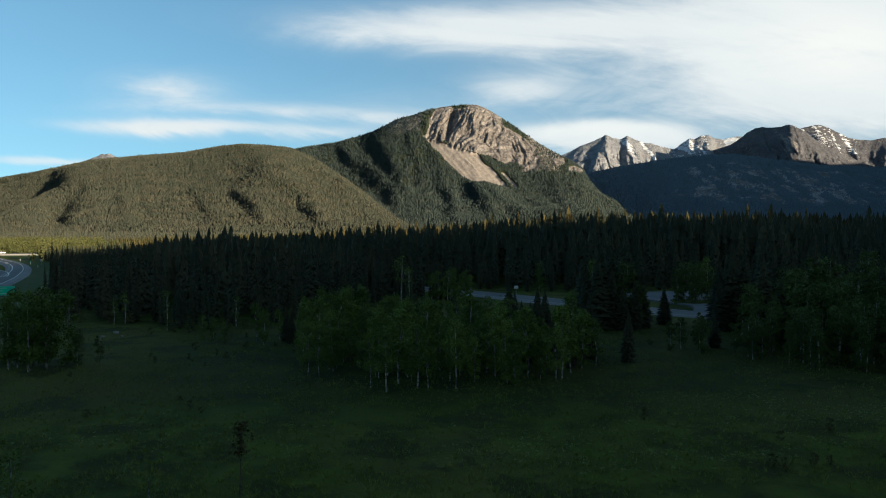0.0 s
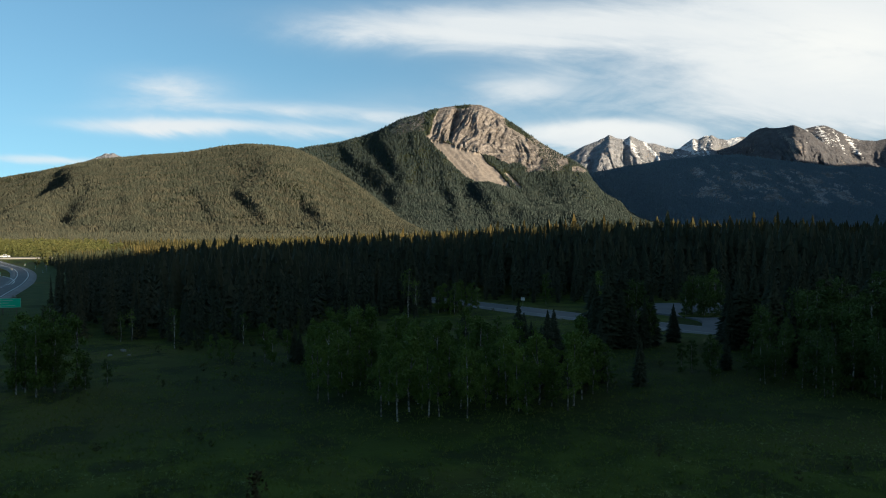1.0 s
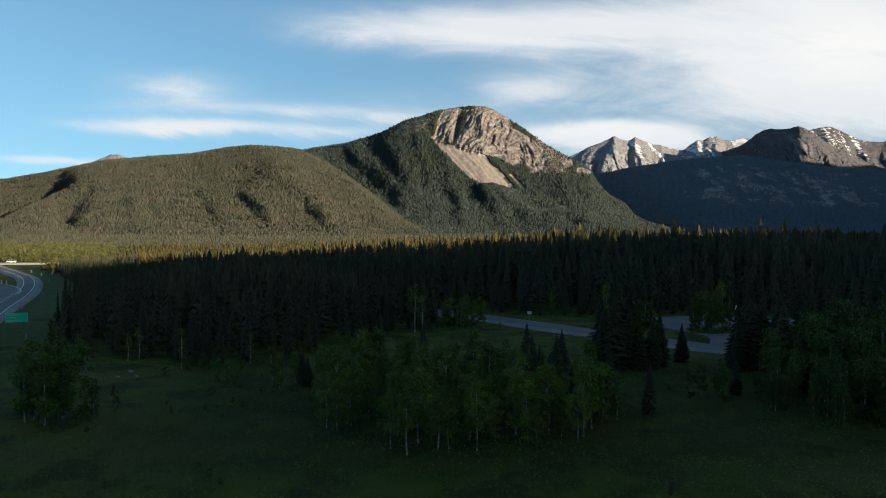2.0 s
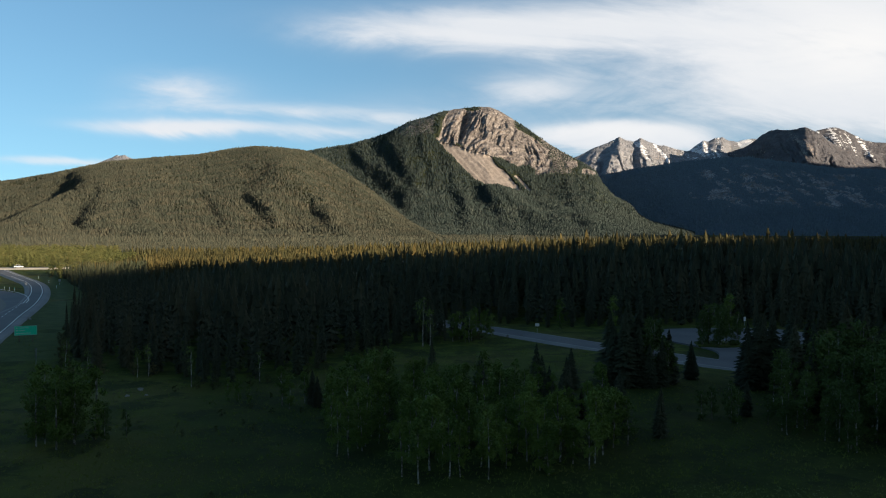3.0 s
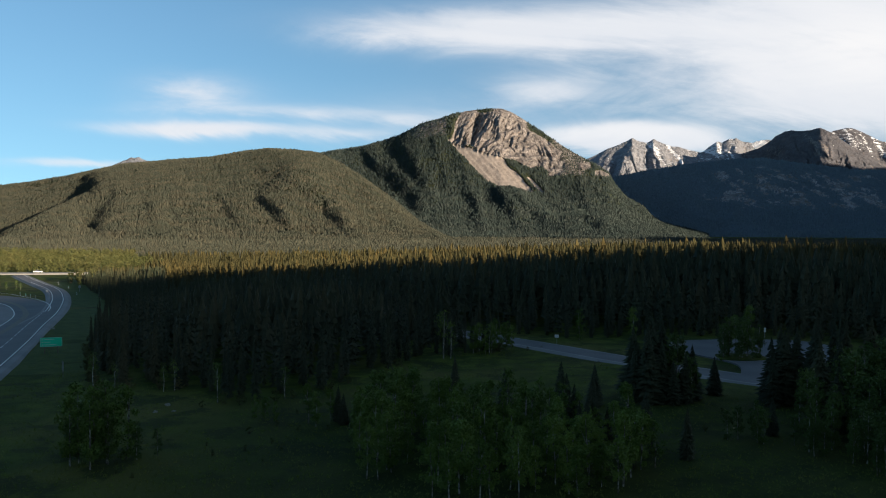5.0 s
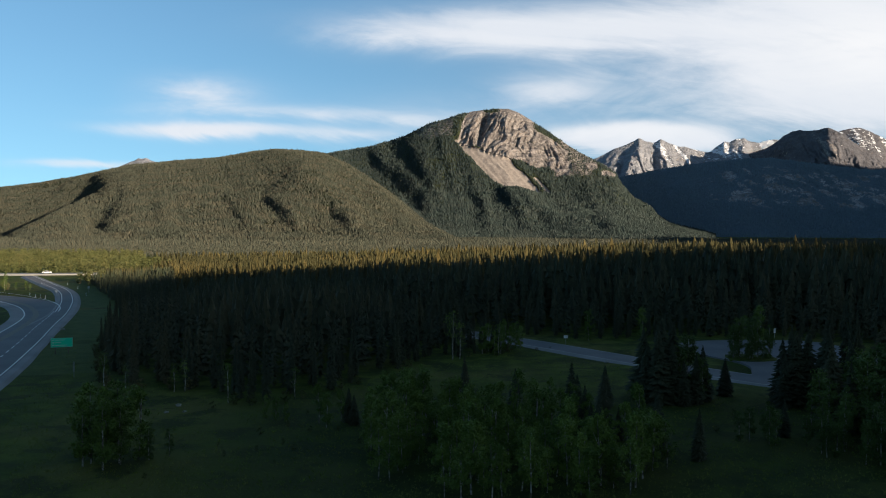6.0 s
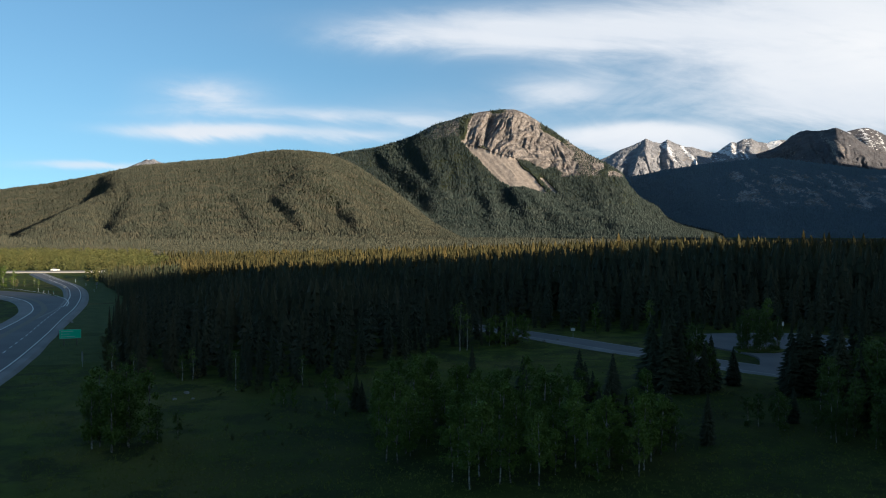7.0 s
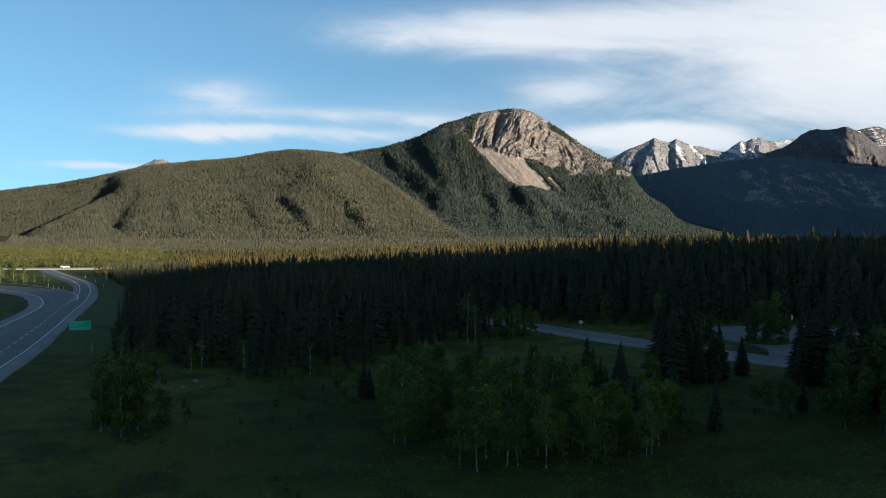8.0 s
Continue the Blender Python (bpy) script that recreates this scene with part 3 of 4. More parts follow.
def conifer_crown(rng, tiers, per, width=0.13, low=0.10, droop=0.05, slim=1.0):
    """Needle boughs of a tree one metre high: whorls of folded, drooping sprays that shorten to the tip."""
    V, Fc = [], []
    for k in range(tiers):
        f = (k + rng.uniform(0, 0.7)) / tiers
        z = low + (1 - low) * f
        R = width * 1.12 * (1 - f) ** 0.9 * min(1.0, 0.7 + 1.8 * f) + 0.008
        n = max(4, int(per * (1 - 0.45 * f)))
        a0 = rng.uniform(0, 6.28)
        for i in range(n):
            a = a0 + 6.283 * (i + rng.uniform(-0.3, 0.3)) / n
            r = R * rng.uniform(0.55, 1.15)
            ca, sa = math.cos(a), math.sin(a)
            w, d = slim * r * rng.uniform(0.32, 0.5), droop * rng.uniform(0.4, 1.3) * (1.2 - f)
            b = len(V)
            zb = z + rng.uniform(-0.8, 0.8) / tiers
            V += [(0, 0, zb + 0.02), (0.6 * r * ca - w * sa, 0.6 * r * sa + w * ca, zb - 0.7 * d - 0.012), (r * ca, r * sa, zb - d), (0.6 * r * ca + w * sa, 0.6 * r * sa - w * ca, zb - 0.7 * d - 0.012)]
            Fc += [(b, b + 1, b + 2), (b, b + 2, b + 3)]
    b = len(V)
    V += [(0.006, 0, 0.93), (-0.004, 0.006, 0.93), (-0.004, -0.006, 0.93), (0, 0, 1.03)]
    Fc += [(b, b + 1, b + 3), (b + 1, b + 2, b + 3), (b + 2, b, b + 3)]
    return np.array(V, np.float32), np.array(Fc, np.int32)


def cone_crown(rng, sides=3):
    """A far conifer: a ragged, slightly leaning cone."""
    V = [(0.2 * rng.uniform(0.7, 1.3) * math.cos(6.283 * i / sides), 0.2 * rng.uniform(0.7, 1.3) * math.sin(6.283 * i / sides), rng.uniform(-0.05, 0.2)) for i in range(sides)]
    V.append((rng.uniform(-0.03, 0.03), rng.uniform(-0.03, 0.03), 1.0))
    return np.array(V, np.float32), np.array([(i, (i + 1) % sides, sides) for i in range(sides)], np.int32)


def skirt_crown(rng, skirts, sides, width, low=0.10):
    """A conifer seen from afar: ragged, drooping skirts of boughs stacked to a spire."""
    V, Fc = [], []
    for k in range(skirts):
        f = k / skirts
        z0 = low + (1 - low) * f
        z1 = min(1.0, z0 + (1 - low) * (1.9 / skirts)) if k < skirts - 1 else 1.03
        R = width * (1 - f) ** 0.8 + 0.012
        b, a0 = len(V), rng.uniform(0, 6.28)
        ox, oy = rng.uniform(-0.01, 0.01, 2)
        for i in range(sides):
            a = a0 + 6.283 * (i + rng.uniform(-0.25, 0.25)) / sides
            r = R * (1.18 if i % 2 else 0.72) * rng.uniform(0.8, 1.15)
            V.append((r * math.cos(a) + ox, r * math.sin(a) + oy, z0 + rng.uniform(-0.3, 0.3) / skirts * (1 - low) - (0.012 if i % 2 else 0)))
        V.append((ox, oy, z1))
        Fc += [(b + i, b + (i + 1) % sides, b + sides) for i in range(sides)]
    return np.array(V, np.float32), np.array(Fc, np.int32)


def leaf_crown(rng, n, size, low=0.30, wide=0.27):
    """An open broadleaf crown one metre high: leaf sprays gathered in uneven clumps along the limbs."""
    V, Fc = [], []
    clumps = []
    for k in range(30):
        f = rng.uniform(0, 1)
        z = low + (1.0 - low) * f
        R = wide * (math.sin(math.pi * min(0.97, 0.12 + 0.80 * f)) ** 0.8)
        a = rng.uniform(0, 6.28)
        clumps.append((R * rng.uniform(0.1, 0.9) * math.cos(a), R * rng.uniform(0.1, 0.9) * math.sin(a), z, rng.uniform(0.045, 0.10)))
    for i in range(n):
        cx, cy, cz, cr = clumps[i % len(clumps)]
        d = rng.normal(size=3)
        d = d / np.linalg.norm(d) * cr * rng.uniform(0.3, 1.15)
        c = np.array((cx, cy, cz)) + d * (1, 1, 0.9)
        t = rng.normal(size=3)
        t /= np.linalg.norm(t)
        q = np.cross(t, rng.normal(size=3))
        q /= np.linalg.norm(q) + 1e-6
        l = size * rng.uniform(0.6, 1.4)
        b = len(V)
        V += [tuple(c - t * l), tuple(c + q * l * 0.6), tuple(c + t * l), tuple(c - q * l * 0.6)]
        Fc += [(b, b + 1, b + 2), (b, b + 2, b + 3)]
    return np.array(V, np.float32), np.array(Fc, np.int32), clumps


def scatter_mesh(name, kinds, P, H, Wd, mat, rng):
    """One mesh of many trees or tufts: each takes one of the kinds, turned and scaled."""
    VV, FF, TT, base = [], [], [], 0
    pick = rng.integers(0, len(kinds), len(P))
    turn = rng.uniform(0, 2 * np.pi, len(P))
    for k, (v, f) in enumerate(kinds):
        idx = np.nonzero(pick == k)[0]
        if not len(idx):
            continue
        c, s_ = np.cos(turn[idx])[:, None], np.sin(turn[idx])[:, None]
        h, w = H[idx][:, None], (H[idx] * Wd[idx])[:, None]
        x = (v[None, :, 0] * c - v[None, :, 1] * s_) * w + P[idx, 0][:, None]
        y = (v[None, :, 0] * s_ + v[None, :, 1] * c) * w + P[idx, 1][:, None]
        z = v[None, :, 2] * h + P[idx, 2][:, None]
        VV.append(np.stack([x, y, z], -1).reshape(-1, 3))
        FF.append((f[None] + (np.arange(len(idx)) * len(v))[:, None, None]).reshape(-1, 3) + base)
        TT.append(np.repeat(rng.uniform(0, 1, len(idx)), len(v)))
        base += len(idx) * len(v)
    return mesh_of(name, np.concatenate(VV), np.concatenate(FF), mat, attrs={"tint": np.concatenate(TT)})


def inside(poly, x, y):
    poly = np.asarray(poly, float)
    r = np.zeros(len(x), bool)
    for (x0, y0), (x1, y1) in zip(poly, np.roll(poly, -1, axis=0)):
        hit = ((y0 > y) != (y1 > y)) & (x < (x1 - x0) * (y - y0) / (y1 - y0 + 1e-12) + x0)
        r ^= hit
    return r


def fill(rng, x0, x1, y0, y1, gap, poly=None, jitter=0.8):
    """Points on a jittered lattice, inside a plan outline."""
    gx, gy = np.meshgrid(np.arange(x0, x1, gap), np.arange(y0, y1, gap))
    x = gx.ravel() + rng.uniform(-0.5, 0.5, gx.size) * gap * jitter * 1.3
    y = gy.ravel() + rng.uniform(-0.5, 0.5, gx.size) * gap * jitter * 1.3
    if poly is not None:
        k = inside(poly, x, y)
        x, y = x[k], y[k]
    return x, y


# prototypes: each tree is an empty with its trunk and crown
def conifer(rng, h, width, tiers, per, label):
    tree = tagged(new("spruce_tree"), label, "tree")
    v, f = conifer_crown(rng, tiers, per, width, 0.06, 0.06, 0.62)
    crown = part("crown", mesh_of("crown", v * h, f, M_SPRUCE), None, tree)
    bm = tube(bmesh.new(), (0, 0, -0.3), (0, 0, h * 0.97), 0.011 * h + 0.02, 0.012, 7)
    part("trunk", bm, M_BARK, tree)
    return tree


def aspen(rng, h, leaves, label, size=0.0175, low=0.30, wide=0.24, name="aspen_tree", category="tree", leaf=None):
    tree = tagged(new(name), label, category)
    v, f, clumps = leaf_crown(rng, leaves, size, low, wide)
    part("crown", mesh_of("crown", v * h, f, leaf or M_ASPEN), None, tree)
    bm = bmesh.new()
    bend = rng.uniform(-0.03, 0.03, 4)
    pts = [(0, 0, -0.25), (bend[0] * h, bend[1] * h, 0.35 * h), (bend[2] * h, bend[3] * h, 0.7 * h), (bend[2] * h * 1.2, bend[3] * h, 0.95 * h)]
    for (p, q), (r0, r1) in zip(zip(pts, pts[1:]), ((0.011, 0.009), (0.009, 0.005), (0.005, 0.0015))):
        tube(bm, p, q, r0 * h + 0.02, r1 * h + 0.012, 7)
    part("trunk", bm, M_BIRCHBARK, tree)
    for cx, cy, cz, cr in clumps[:6]:
        part("limb", tube(bmesh.new(), (bend[2] * h * cz, bend[3] * h * cz, max(0.25, cz - 0.22) * h), (cx * h, cy * h, cz * h), 0.0045 * h, 0.0015 * h, 5), M_BIRCHBARK, tree)
    return tree


def plant(kinds, spots, group, rng, scale=(0.9, 1.15), label=None):
    """Copies of the kinds at the spots (x, y[, height factor])."""
    for i, sp in enumerate(spots):
        k = kinds[int(rng.integers(0, len(kinds)))]
        f = sp[2] if len(sp) > 2 else rng.uniform(*scale)
        ob = copy_thing(k, Matrix.Translation((sp[0], sp[1], float(ground_z(sp[0], sp[1])))) @ Euler((rng.uniform(-0.03, 0.03), rng.uniform(-0.03, 0.03), rng.uniform(0, 6.28))).to_matrix().to_4x4())
        ob.scale = (f * rng.uniform(0.9, 1.1), f * rng.uniform(0.9, 1.1), f)
        tagged(ob, label or "", group=group)


def retire(kinds):
    for k in kinds:
        for o in (*k.children_recursive, k):
            bpy.data.objects.remove(o)


FOREST = [(-190, 386), (-168, 330), (-133, 272), (-98, 206), (-80, 157), (-61, 123), (-48, 120), (-36, 111), (-26, 120), (-18, 137), (-11, 150), (3, 160), (1, 167),
          (-13, 186), (0, 193), (18, 180), (36, 183), (68, 188), (82, 174), (100, 152), (150, 148), (900, 1000), (-900, 1000), (-420, 428), (-205, 424)]
rng = np.random.default_rng(11)
tall = [conifer(rng, 13.0, w, 30, 11, "dark slender spruce at the edge of the forest") for w in (0.085, 0.10, 0.12, 0.095, 0.11)]
broad = [conifer(rng, 13.0, w, 40, 17, "broad dark spruce with boughs to the ground") for w in (0.20, 0.235, 0.27)]
x, y = fill(rng, -240, 160, 100, 260, 3.4, FOREST)
near_kinds = [conifer_crown(rng, 14, 7, w) for w in (0.085, 0.10, 0.12, 0.095, 0.11)]
mid_kinds = [skirt_crown(rng, 6, 6, w, 0.4) for w in (0.085, 0.10, 0.12, 0.095, 0.11, 0.075)]
side_kinds = [skirt_crown(rng, 9, 8, w) for w in (0.10, 0.12, 0.13)]
far_kinds = [skirt_crown(rng, 4, 6, w, 0.35) for w in (0.10, 0.12, 0.13, 0.11)]
low_kinds = [cone_crown(rng) for _ in range(10)]


def from_edge(x, y):
    """Distance from the forest's front edge."""
    d = np.full(len(x), 1e9)
    for a, b in zip(np.array(FOREST[:20], float), np.array(FOREST[1:21], float)):
        t = np.clip(((x - a[0]) * (b[0] - a[0]) + (y - a[1]) * (b[1] - a[1])) / ((b - a) @ (b - a)), 0, 1)
        d = np.minimum(d, np.hypot(x - a[0] - t * (b[0] - a[0]), y - a[1] - t * (b[1] - a[1])))
    return d


def tall_of(x, y, rng):
    """Heights of the forest: lower at its edge and far to the west, taller to the east."""
    lie = (1 + smooth(y, 175, 255) * (0.74 * smooth(x / y, -0.45, 0.30) - 0.36)) * (1 - 0.14 * smooth(y, 310, 400))
    return (0.68 + 0.32 * smooth(from_edge(x, y), 2, 40)) * lie * (10.6 + 3.4 * fbm(x / 45, y / 45, 3, 77) + np.clip(rng.normal(0, 1.6, len(x)), -3, 2.6) + 2.0 * (rng.uniform(0, 1, len(x)) > 0.95))


def stand(name, label, kinds, x, y, rng, mat=None, width=1.0, high=1.0):
    h = np.maximum(tall_of(x, y, rng), 5) * high
    me = scatter_mesh(name, kinds, np.stack([x, y, ground_z(x, y)], 1), h, rng.uniform(0.85, 1.2, len(x)) * width, mat or M_SPRUCE, rng)
    tagged(new(name, me), label, "forest", kind="stuff")


def in_belt(x, y):
    """Where broadleaf trees take the spruces' place, beyond the highway."""
    return (y > 395) & (y < 720) & (x < -0.425 * y + 40 * (fbm(x / 40, y / 60, 2, 12) - 0.5))


away_ = from_edge(x, y)
order = np.argsort(away_ + 0.03 * y)
edge, rest = order[:165], order[165:]
high = np.maximum(tall_of(x[edge], y[edge], rng), 3.5) / 13.0
plant(tall, list(zip(x[edge], y[edge], high * rng.uniform(0.7, 1.2, len(edge)))), "forest edge spruces", rng)
top_kinds = [skirt_crown(rng, 8, 8, w, 0.25) for w in (0.085, 0.10, 0.12, 0.095, 0.11, 0.075)]
k = away_[rest] < 16
stand("forest", "dense dark spruce forest on the valley floor", near_kinds, x[rest][k], y[rest][k], rng, None, 1.15)
stand("forest", "dense dark spruces inside the forest", top_kinds, x[rest][~k], y[rest][~k], rng, None, 1.1)
x, y = fill(rng, -420, 330, 260, 470, 3.0, FOREST)
k = (x < -0.40 * y) & (np.abs(x) < 0.70 * y + 20) & ~in_belt(x, y)
# Up to y 365 the dark needles; beyond, the copy with sunlight in its colour.
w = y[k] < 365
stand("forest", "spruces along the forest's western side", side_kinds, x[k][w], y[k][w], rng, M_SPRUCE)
stand("forest", "sunlit spruces along the forest's western side", side_kinds, x[k][~w], y[k][~w], rng, M_SUNLIT_SPRUCE)
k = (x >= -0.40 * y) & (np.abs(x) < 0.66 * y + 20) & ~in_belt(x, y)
stand("forest", "dense spruce forest on the valley floor", mid_kinds, x[k], y[k], rng, M_SUNLIT_SPRUCE)
x, y = fill(rng, -680, 680, 470, 1000, 4.6, FOREST)
k = (np.abs(x) < 0.66 * y + 20) & (y < 580) & ~in_belt(x, y)
stand("forest", "distant spruce forest with sunlit tops", far_kinds, x[k], y[k], rng, M_SUNLIT_SPRUCE, 0.95)
k = (np.abs(x) < 0.66 * y + 20) & (y >= 580) & ~in_belt(x, y)
stand("forest", "far low evergreen forest across the valley floor", far_kinds, x[k], y[k], rng, M_HILL_TREES, 1.05, 0.66)


def clothe(name, label, grid, masks, s, count, rng, h0, h1, mat):
    """Trees over a mountain's front, thinning to nothing on bare rock."""
    V = grid[: int((s <= 1.03).sum())]
    a = V[:-1, :-1]
    e1, e2 = V[1:, :-1] - a, V[:-1, 1:] - a
    area = np.linalg.norm(np.cross(e1, e2), axis=-1)
    wood = 1 - np.clip(masks["rock"][: V.shape[0] - 1, :-1] * 1.6, 0, 1)
    wgt = area * wood / np.maximum(a[..., 1], 500) ** 1.2
    wgt = wgt * (0.55 + 0.6 * smooth(fbm(a[..., 0] / 70, a[..., 1] / 70, 3, 88), 0.3, 0.55))
    wgt = (wgt * (a[..., 2] > -2)).ravel()
    idx = rng.choice(len(wgt), count, p=wgt / wgt.sum())
    f1, f2 = rng.uniform(0, 1, (count, 1)), rng.uniform(0, 1, (count, 1))
    P = a.reshape(-1, 3)[idx] + e1.reshape(-1, 3)[idx] * f1 + e2.reshape(-1, 3)[idx] * f2
    P[:, 2] -= 0.5
    me = scatter_mesh(name, low_kinds, P, rng.uniform(h0, h1, count), rng.uniform(0.95, 1.5, count), mat, rng)
    tagged(new(name, me), label, "forest", kind="stuff")


x, y = fill(rng, -1350, 1350, 980, 2150, 7.2)
k = (np.abs(x) < 0.62 * y + 20) & (vnoise(x / 60, y / 90, 19) > 0.18)
me = scatter_mesh("forest", low_kinds, np.stack([x[k], y[k], ground_z(x[k], y[k])], 1), rng.uniform(4, 8, int(k.sum())), rng.uniform(0.9, 1.5, int(k.sum())), M_HILL_TREES, rng)
tagged(new("forest", me), "far evergreen forest at the foot of the hills", "forest", kind="stuff")
clothe("hillside_forest", "sunlit evergreen forest covering the rounded hill", *HILL, 210000, rng, 3.5, 8, M_HILL_TREES)
clothe("hillside_forest", "evergreen forest on the lower mountain slopes", *PEAK, 120000, rng, 5, 11, M_PEAK_TREES)
clothe("hillside_forest", "shaded evergreen forest on the long ridge", *DARK, 22000, rng, 7, 12, M_HAZE_SPRUCE)

# aspens in the meadow
a_kinds = [aspen(rng, 7.2, n, "young aspen with fresh green leaves and a pale trunk", low=lo, wide=wd) for n, lo, wd in ((2100, 0.06, 0.24), (1900, 0.16, 0.21), (2200, 0.05, 0.26), (1900, 0.10, 0.22), (2100, 0.06, 0.24))]
front = [aspen(rng, 6.0, 1500, "young aspen with a bare pale trunk and green crown", low=0.25, wide=0.27) for _ in range(3)]
plant(front, [(-13.4, 77.4, 0.9), (-12.2, 77.0, 0.8), (-6.6, 71.4, 0.9), (-5.0, 69.4, 0.95), (-2.3, 71.0, 0.95), (-1.3, 71.4, 0.8), (1.2, 70.9, 1.0), (10.8, 74.2, 0.9), (16.2, 82.5, 0.85)], "aspen grove in the meadow", rng)
retire(front)
CLUMP = [(-14.5, 81), (-10, 77.6), (-5, 73.0), (2, 73.6), (7, 72.0), (12, 74), (15, 80), (16, 92), (9, 101), (-7, 104), (-17, 101), (-16, 88)]
x, y = fill(rng, -20, 20, 66, 108, 2.5, CLUMP)
mixed = (x > 3) & (rng.uniform(0, 1, len(x)) < 0.17)
plant(a_kinds, list(zip(x[~mixed], y[~mixed])), "aspen grove in the meadow", rng, (0.5, 0.98))
plant(broad, [(a, b, rng.uniform(0.28, 0.52)) for a, b in zip(x[mixed], y[mixed])], "young spruces in the aspen grove", rng, label="young dark spruce growing among the aspens")
GROVE = [(27, 94), (34, 87), (38, 80), (44, 78), (62, 76), (82, 80), (82, 108), (62, 112), (46, 108), (40, 101)]
x, y = fill(rng, 24, 84, 74, 114, 2.6, GROVE)
g_kinds = [aspen(rng, 7.2, n, "leafy dark green poplar with foliage almost to the ground", low=lo, wide=wd, name="poplar_tree", leaf=M_POPLAR) for n, lo, wd in ((1700, 0.05, 0.22), (1700, 0.08, 0.24), (1600, 0.06, 0.20))]
few = (rng.uniform(0, 1, len(x)) < 0.22) & (y > 96)
tall_ = (0.52 + 0.56 * smooth(x, 31, 48)) * (0.9 + 0.45 * smooth(y, 84, 106)) * rng.uniform(0.8, 1.12, len(x))
plant(g_kinds, list(zip(x[~few], y[~few], tall_[~few])), "poplars by the parking area", rng)
plant(broad, [(a, b, c * rng.uniform(0.5, 0.75)) for a, b, c in zip(x[few], y[few], tall_[few])], "spruces by the parking area", rng, label="dark spruce growing among the poplars by the parking area")
plant(g_kinds, [(-44.2, 81, 0.85), (-40.9, 80.6, 0.7), (-43.6, 83.4, 0.9), (-46.2, 82.5, 0.6), (-38.6, 82.4, 0.45), (-37, 84, 0.4), (-39.6, 84.6, 0.5)], "bushy poplars at the meadow's side", rng)
plant(g_kinds, [(27.0, 115.4, 1.35), (28.4, 116.4, 1.2), (25.8, 114.6, 1.1), (28.9, 114.6, 0.9)], "leafy trees beside the side road", rng)
plant(g_kinds, [(45.6, 151.6, 0.95), (47.4, 153.2, 1.1), (49.2, 151.8, 1.05), (50.8, 153.6, 1.0), (52.2, 151.6, 0.8), (48.2, 150.4, 0.75), (46.4, 153.4, 0.9), (50.0, 154.8, 1.1), (52.8, 153.0, 0.9), (47.6, 150.0, 0.5), (50.6, 150.4, 0.55), (45.4, 152.6, 0.5)], "trees on the parking island", rng)
plant(g_kinds, [(-189.5, 303, 0.95), (-192.5, 301.5, 1.2), (-195.5, 304, 1.1), (-198.5, 302, 1.0), (-186, 305, 0.45), (-182.5, 306, 0.5), (-180, 304.5, 0.4), (-215, 330, 0.6), (-219, 334, 0.5)], "poplars by the highway", rng)
retire(g_kinds)
plant(a_kinds, [(-42.0, 79), (-43.2, 82), (-44.6, 80.0), (-42.8, 84), (-41.2, 81), (-45.6, 83.2), (-39.8, 82.6)], "aspens at the meadow's side", rng, (0.9, 1.12))
plant(a_kinds, [(-22.3, 97, 0.6), (-23.6, 99, 0.68), (-21, 100.5, 0.55), (-29.4, 100, 0.4), (-31, 101, 0.42), (-27.8, 99, 0.36), (1.5, 157, 0.75), (-1, 158.5, 0.8), (3.5, 160, 0.7), (0.2, 155.2, 0.65), (4.6, 161.5, 0.8), (2.4, 160.6, 0.85), (-2.2, 156.4, 0.75), (5.8, 163.2, 0.65), (54, 170, 0.9), (60, 178, 1.1), (34, 178, 1.0), (22, 178, 0.95)], "scattered small aspens", rng)
bare = [aspen(rng, 5.2, 260, "slender birch with a pale leaning trunk at the forest edge", low=0.45, wide=0.2, name="birch_tree") for _ in range(2)]
plant(bare, [(-47.9, 117.6, 0.95), (-49.4, 117.2, 0.85), (-7.9, 149.5, 1.8), (-6.6, 150.6, 1.3), (-38.8, 110.0, 1.1), (-62, 121, 1.0), (-30, 113.5, 0.9), (1.0, 155, 1.2), (-57.5, 118.5, 0.8)], "pale birches at the forest edge", rng)
retire(a_kinds + bare)

plant(broad, [(-5.2, 119.5, 0.44), (-10, 176, 0.8), (-13, 180, 0.9), (-8.5, 181, 0.85), (-16, 176, 0.8), (-11, 172, 0.7), (-6.5, 185, 0.8), (-12, 186, 0.95), (-9.5, 192, 1.0), (9.5, 86, 0.5), (20.9, 114.2, 0.66), (22.6, 113.0, 0.84), (24.4, 113.6, 0.70), (25.9, 112.6, 0.5), (23.4, 116.5, 1.0), (27.9, 113.8, 0.55), (25.4, 117.5, 0.88), (29.6, 116.2, 0.62), (21.4, 117.2, 0.8), (20.2, 115.6, 0.42), (33.8, 119.4, 0.44), (34.3, 119.9, 0.36), (41.8, 113.2, 0.8), (42.6, 116.2, 0.85), (45, 111.4, 0.9), (48.4, 112.2, 0.95), (39.6, 111.8, 0.6), (40.5, 114.7, 0.72), (43.5, 113.4, 0.85), (46.5, 115, 0.95), (50, 113, 0.9), (54, 114, 0.95), (60, 112, 1.0), (47, 108, 0.8), (53, 106, 0.9), (45, 104, 0.55), (66, 104, 1.0), (70, 112, 1.1), (76, 105, 1.1), (44, 118, 0.8),
             (8.5, 101, 0.62), (14.4, 110.5, 0.45), (11.2, 92, 0.6), (20.4, 85.8, 0.44), (16.5, 88, 0.55), (1.5, 104, 0.5), (-20, 100, 0.35), (-19, 98.5, 0.3), (-70, 140, 0.35), (-66, 134, 0.3)], "meadow spruces", rng, label="small dark spruce standing free in the meadow")
retire(tall + broad)

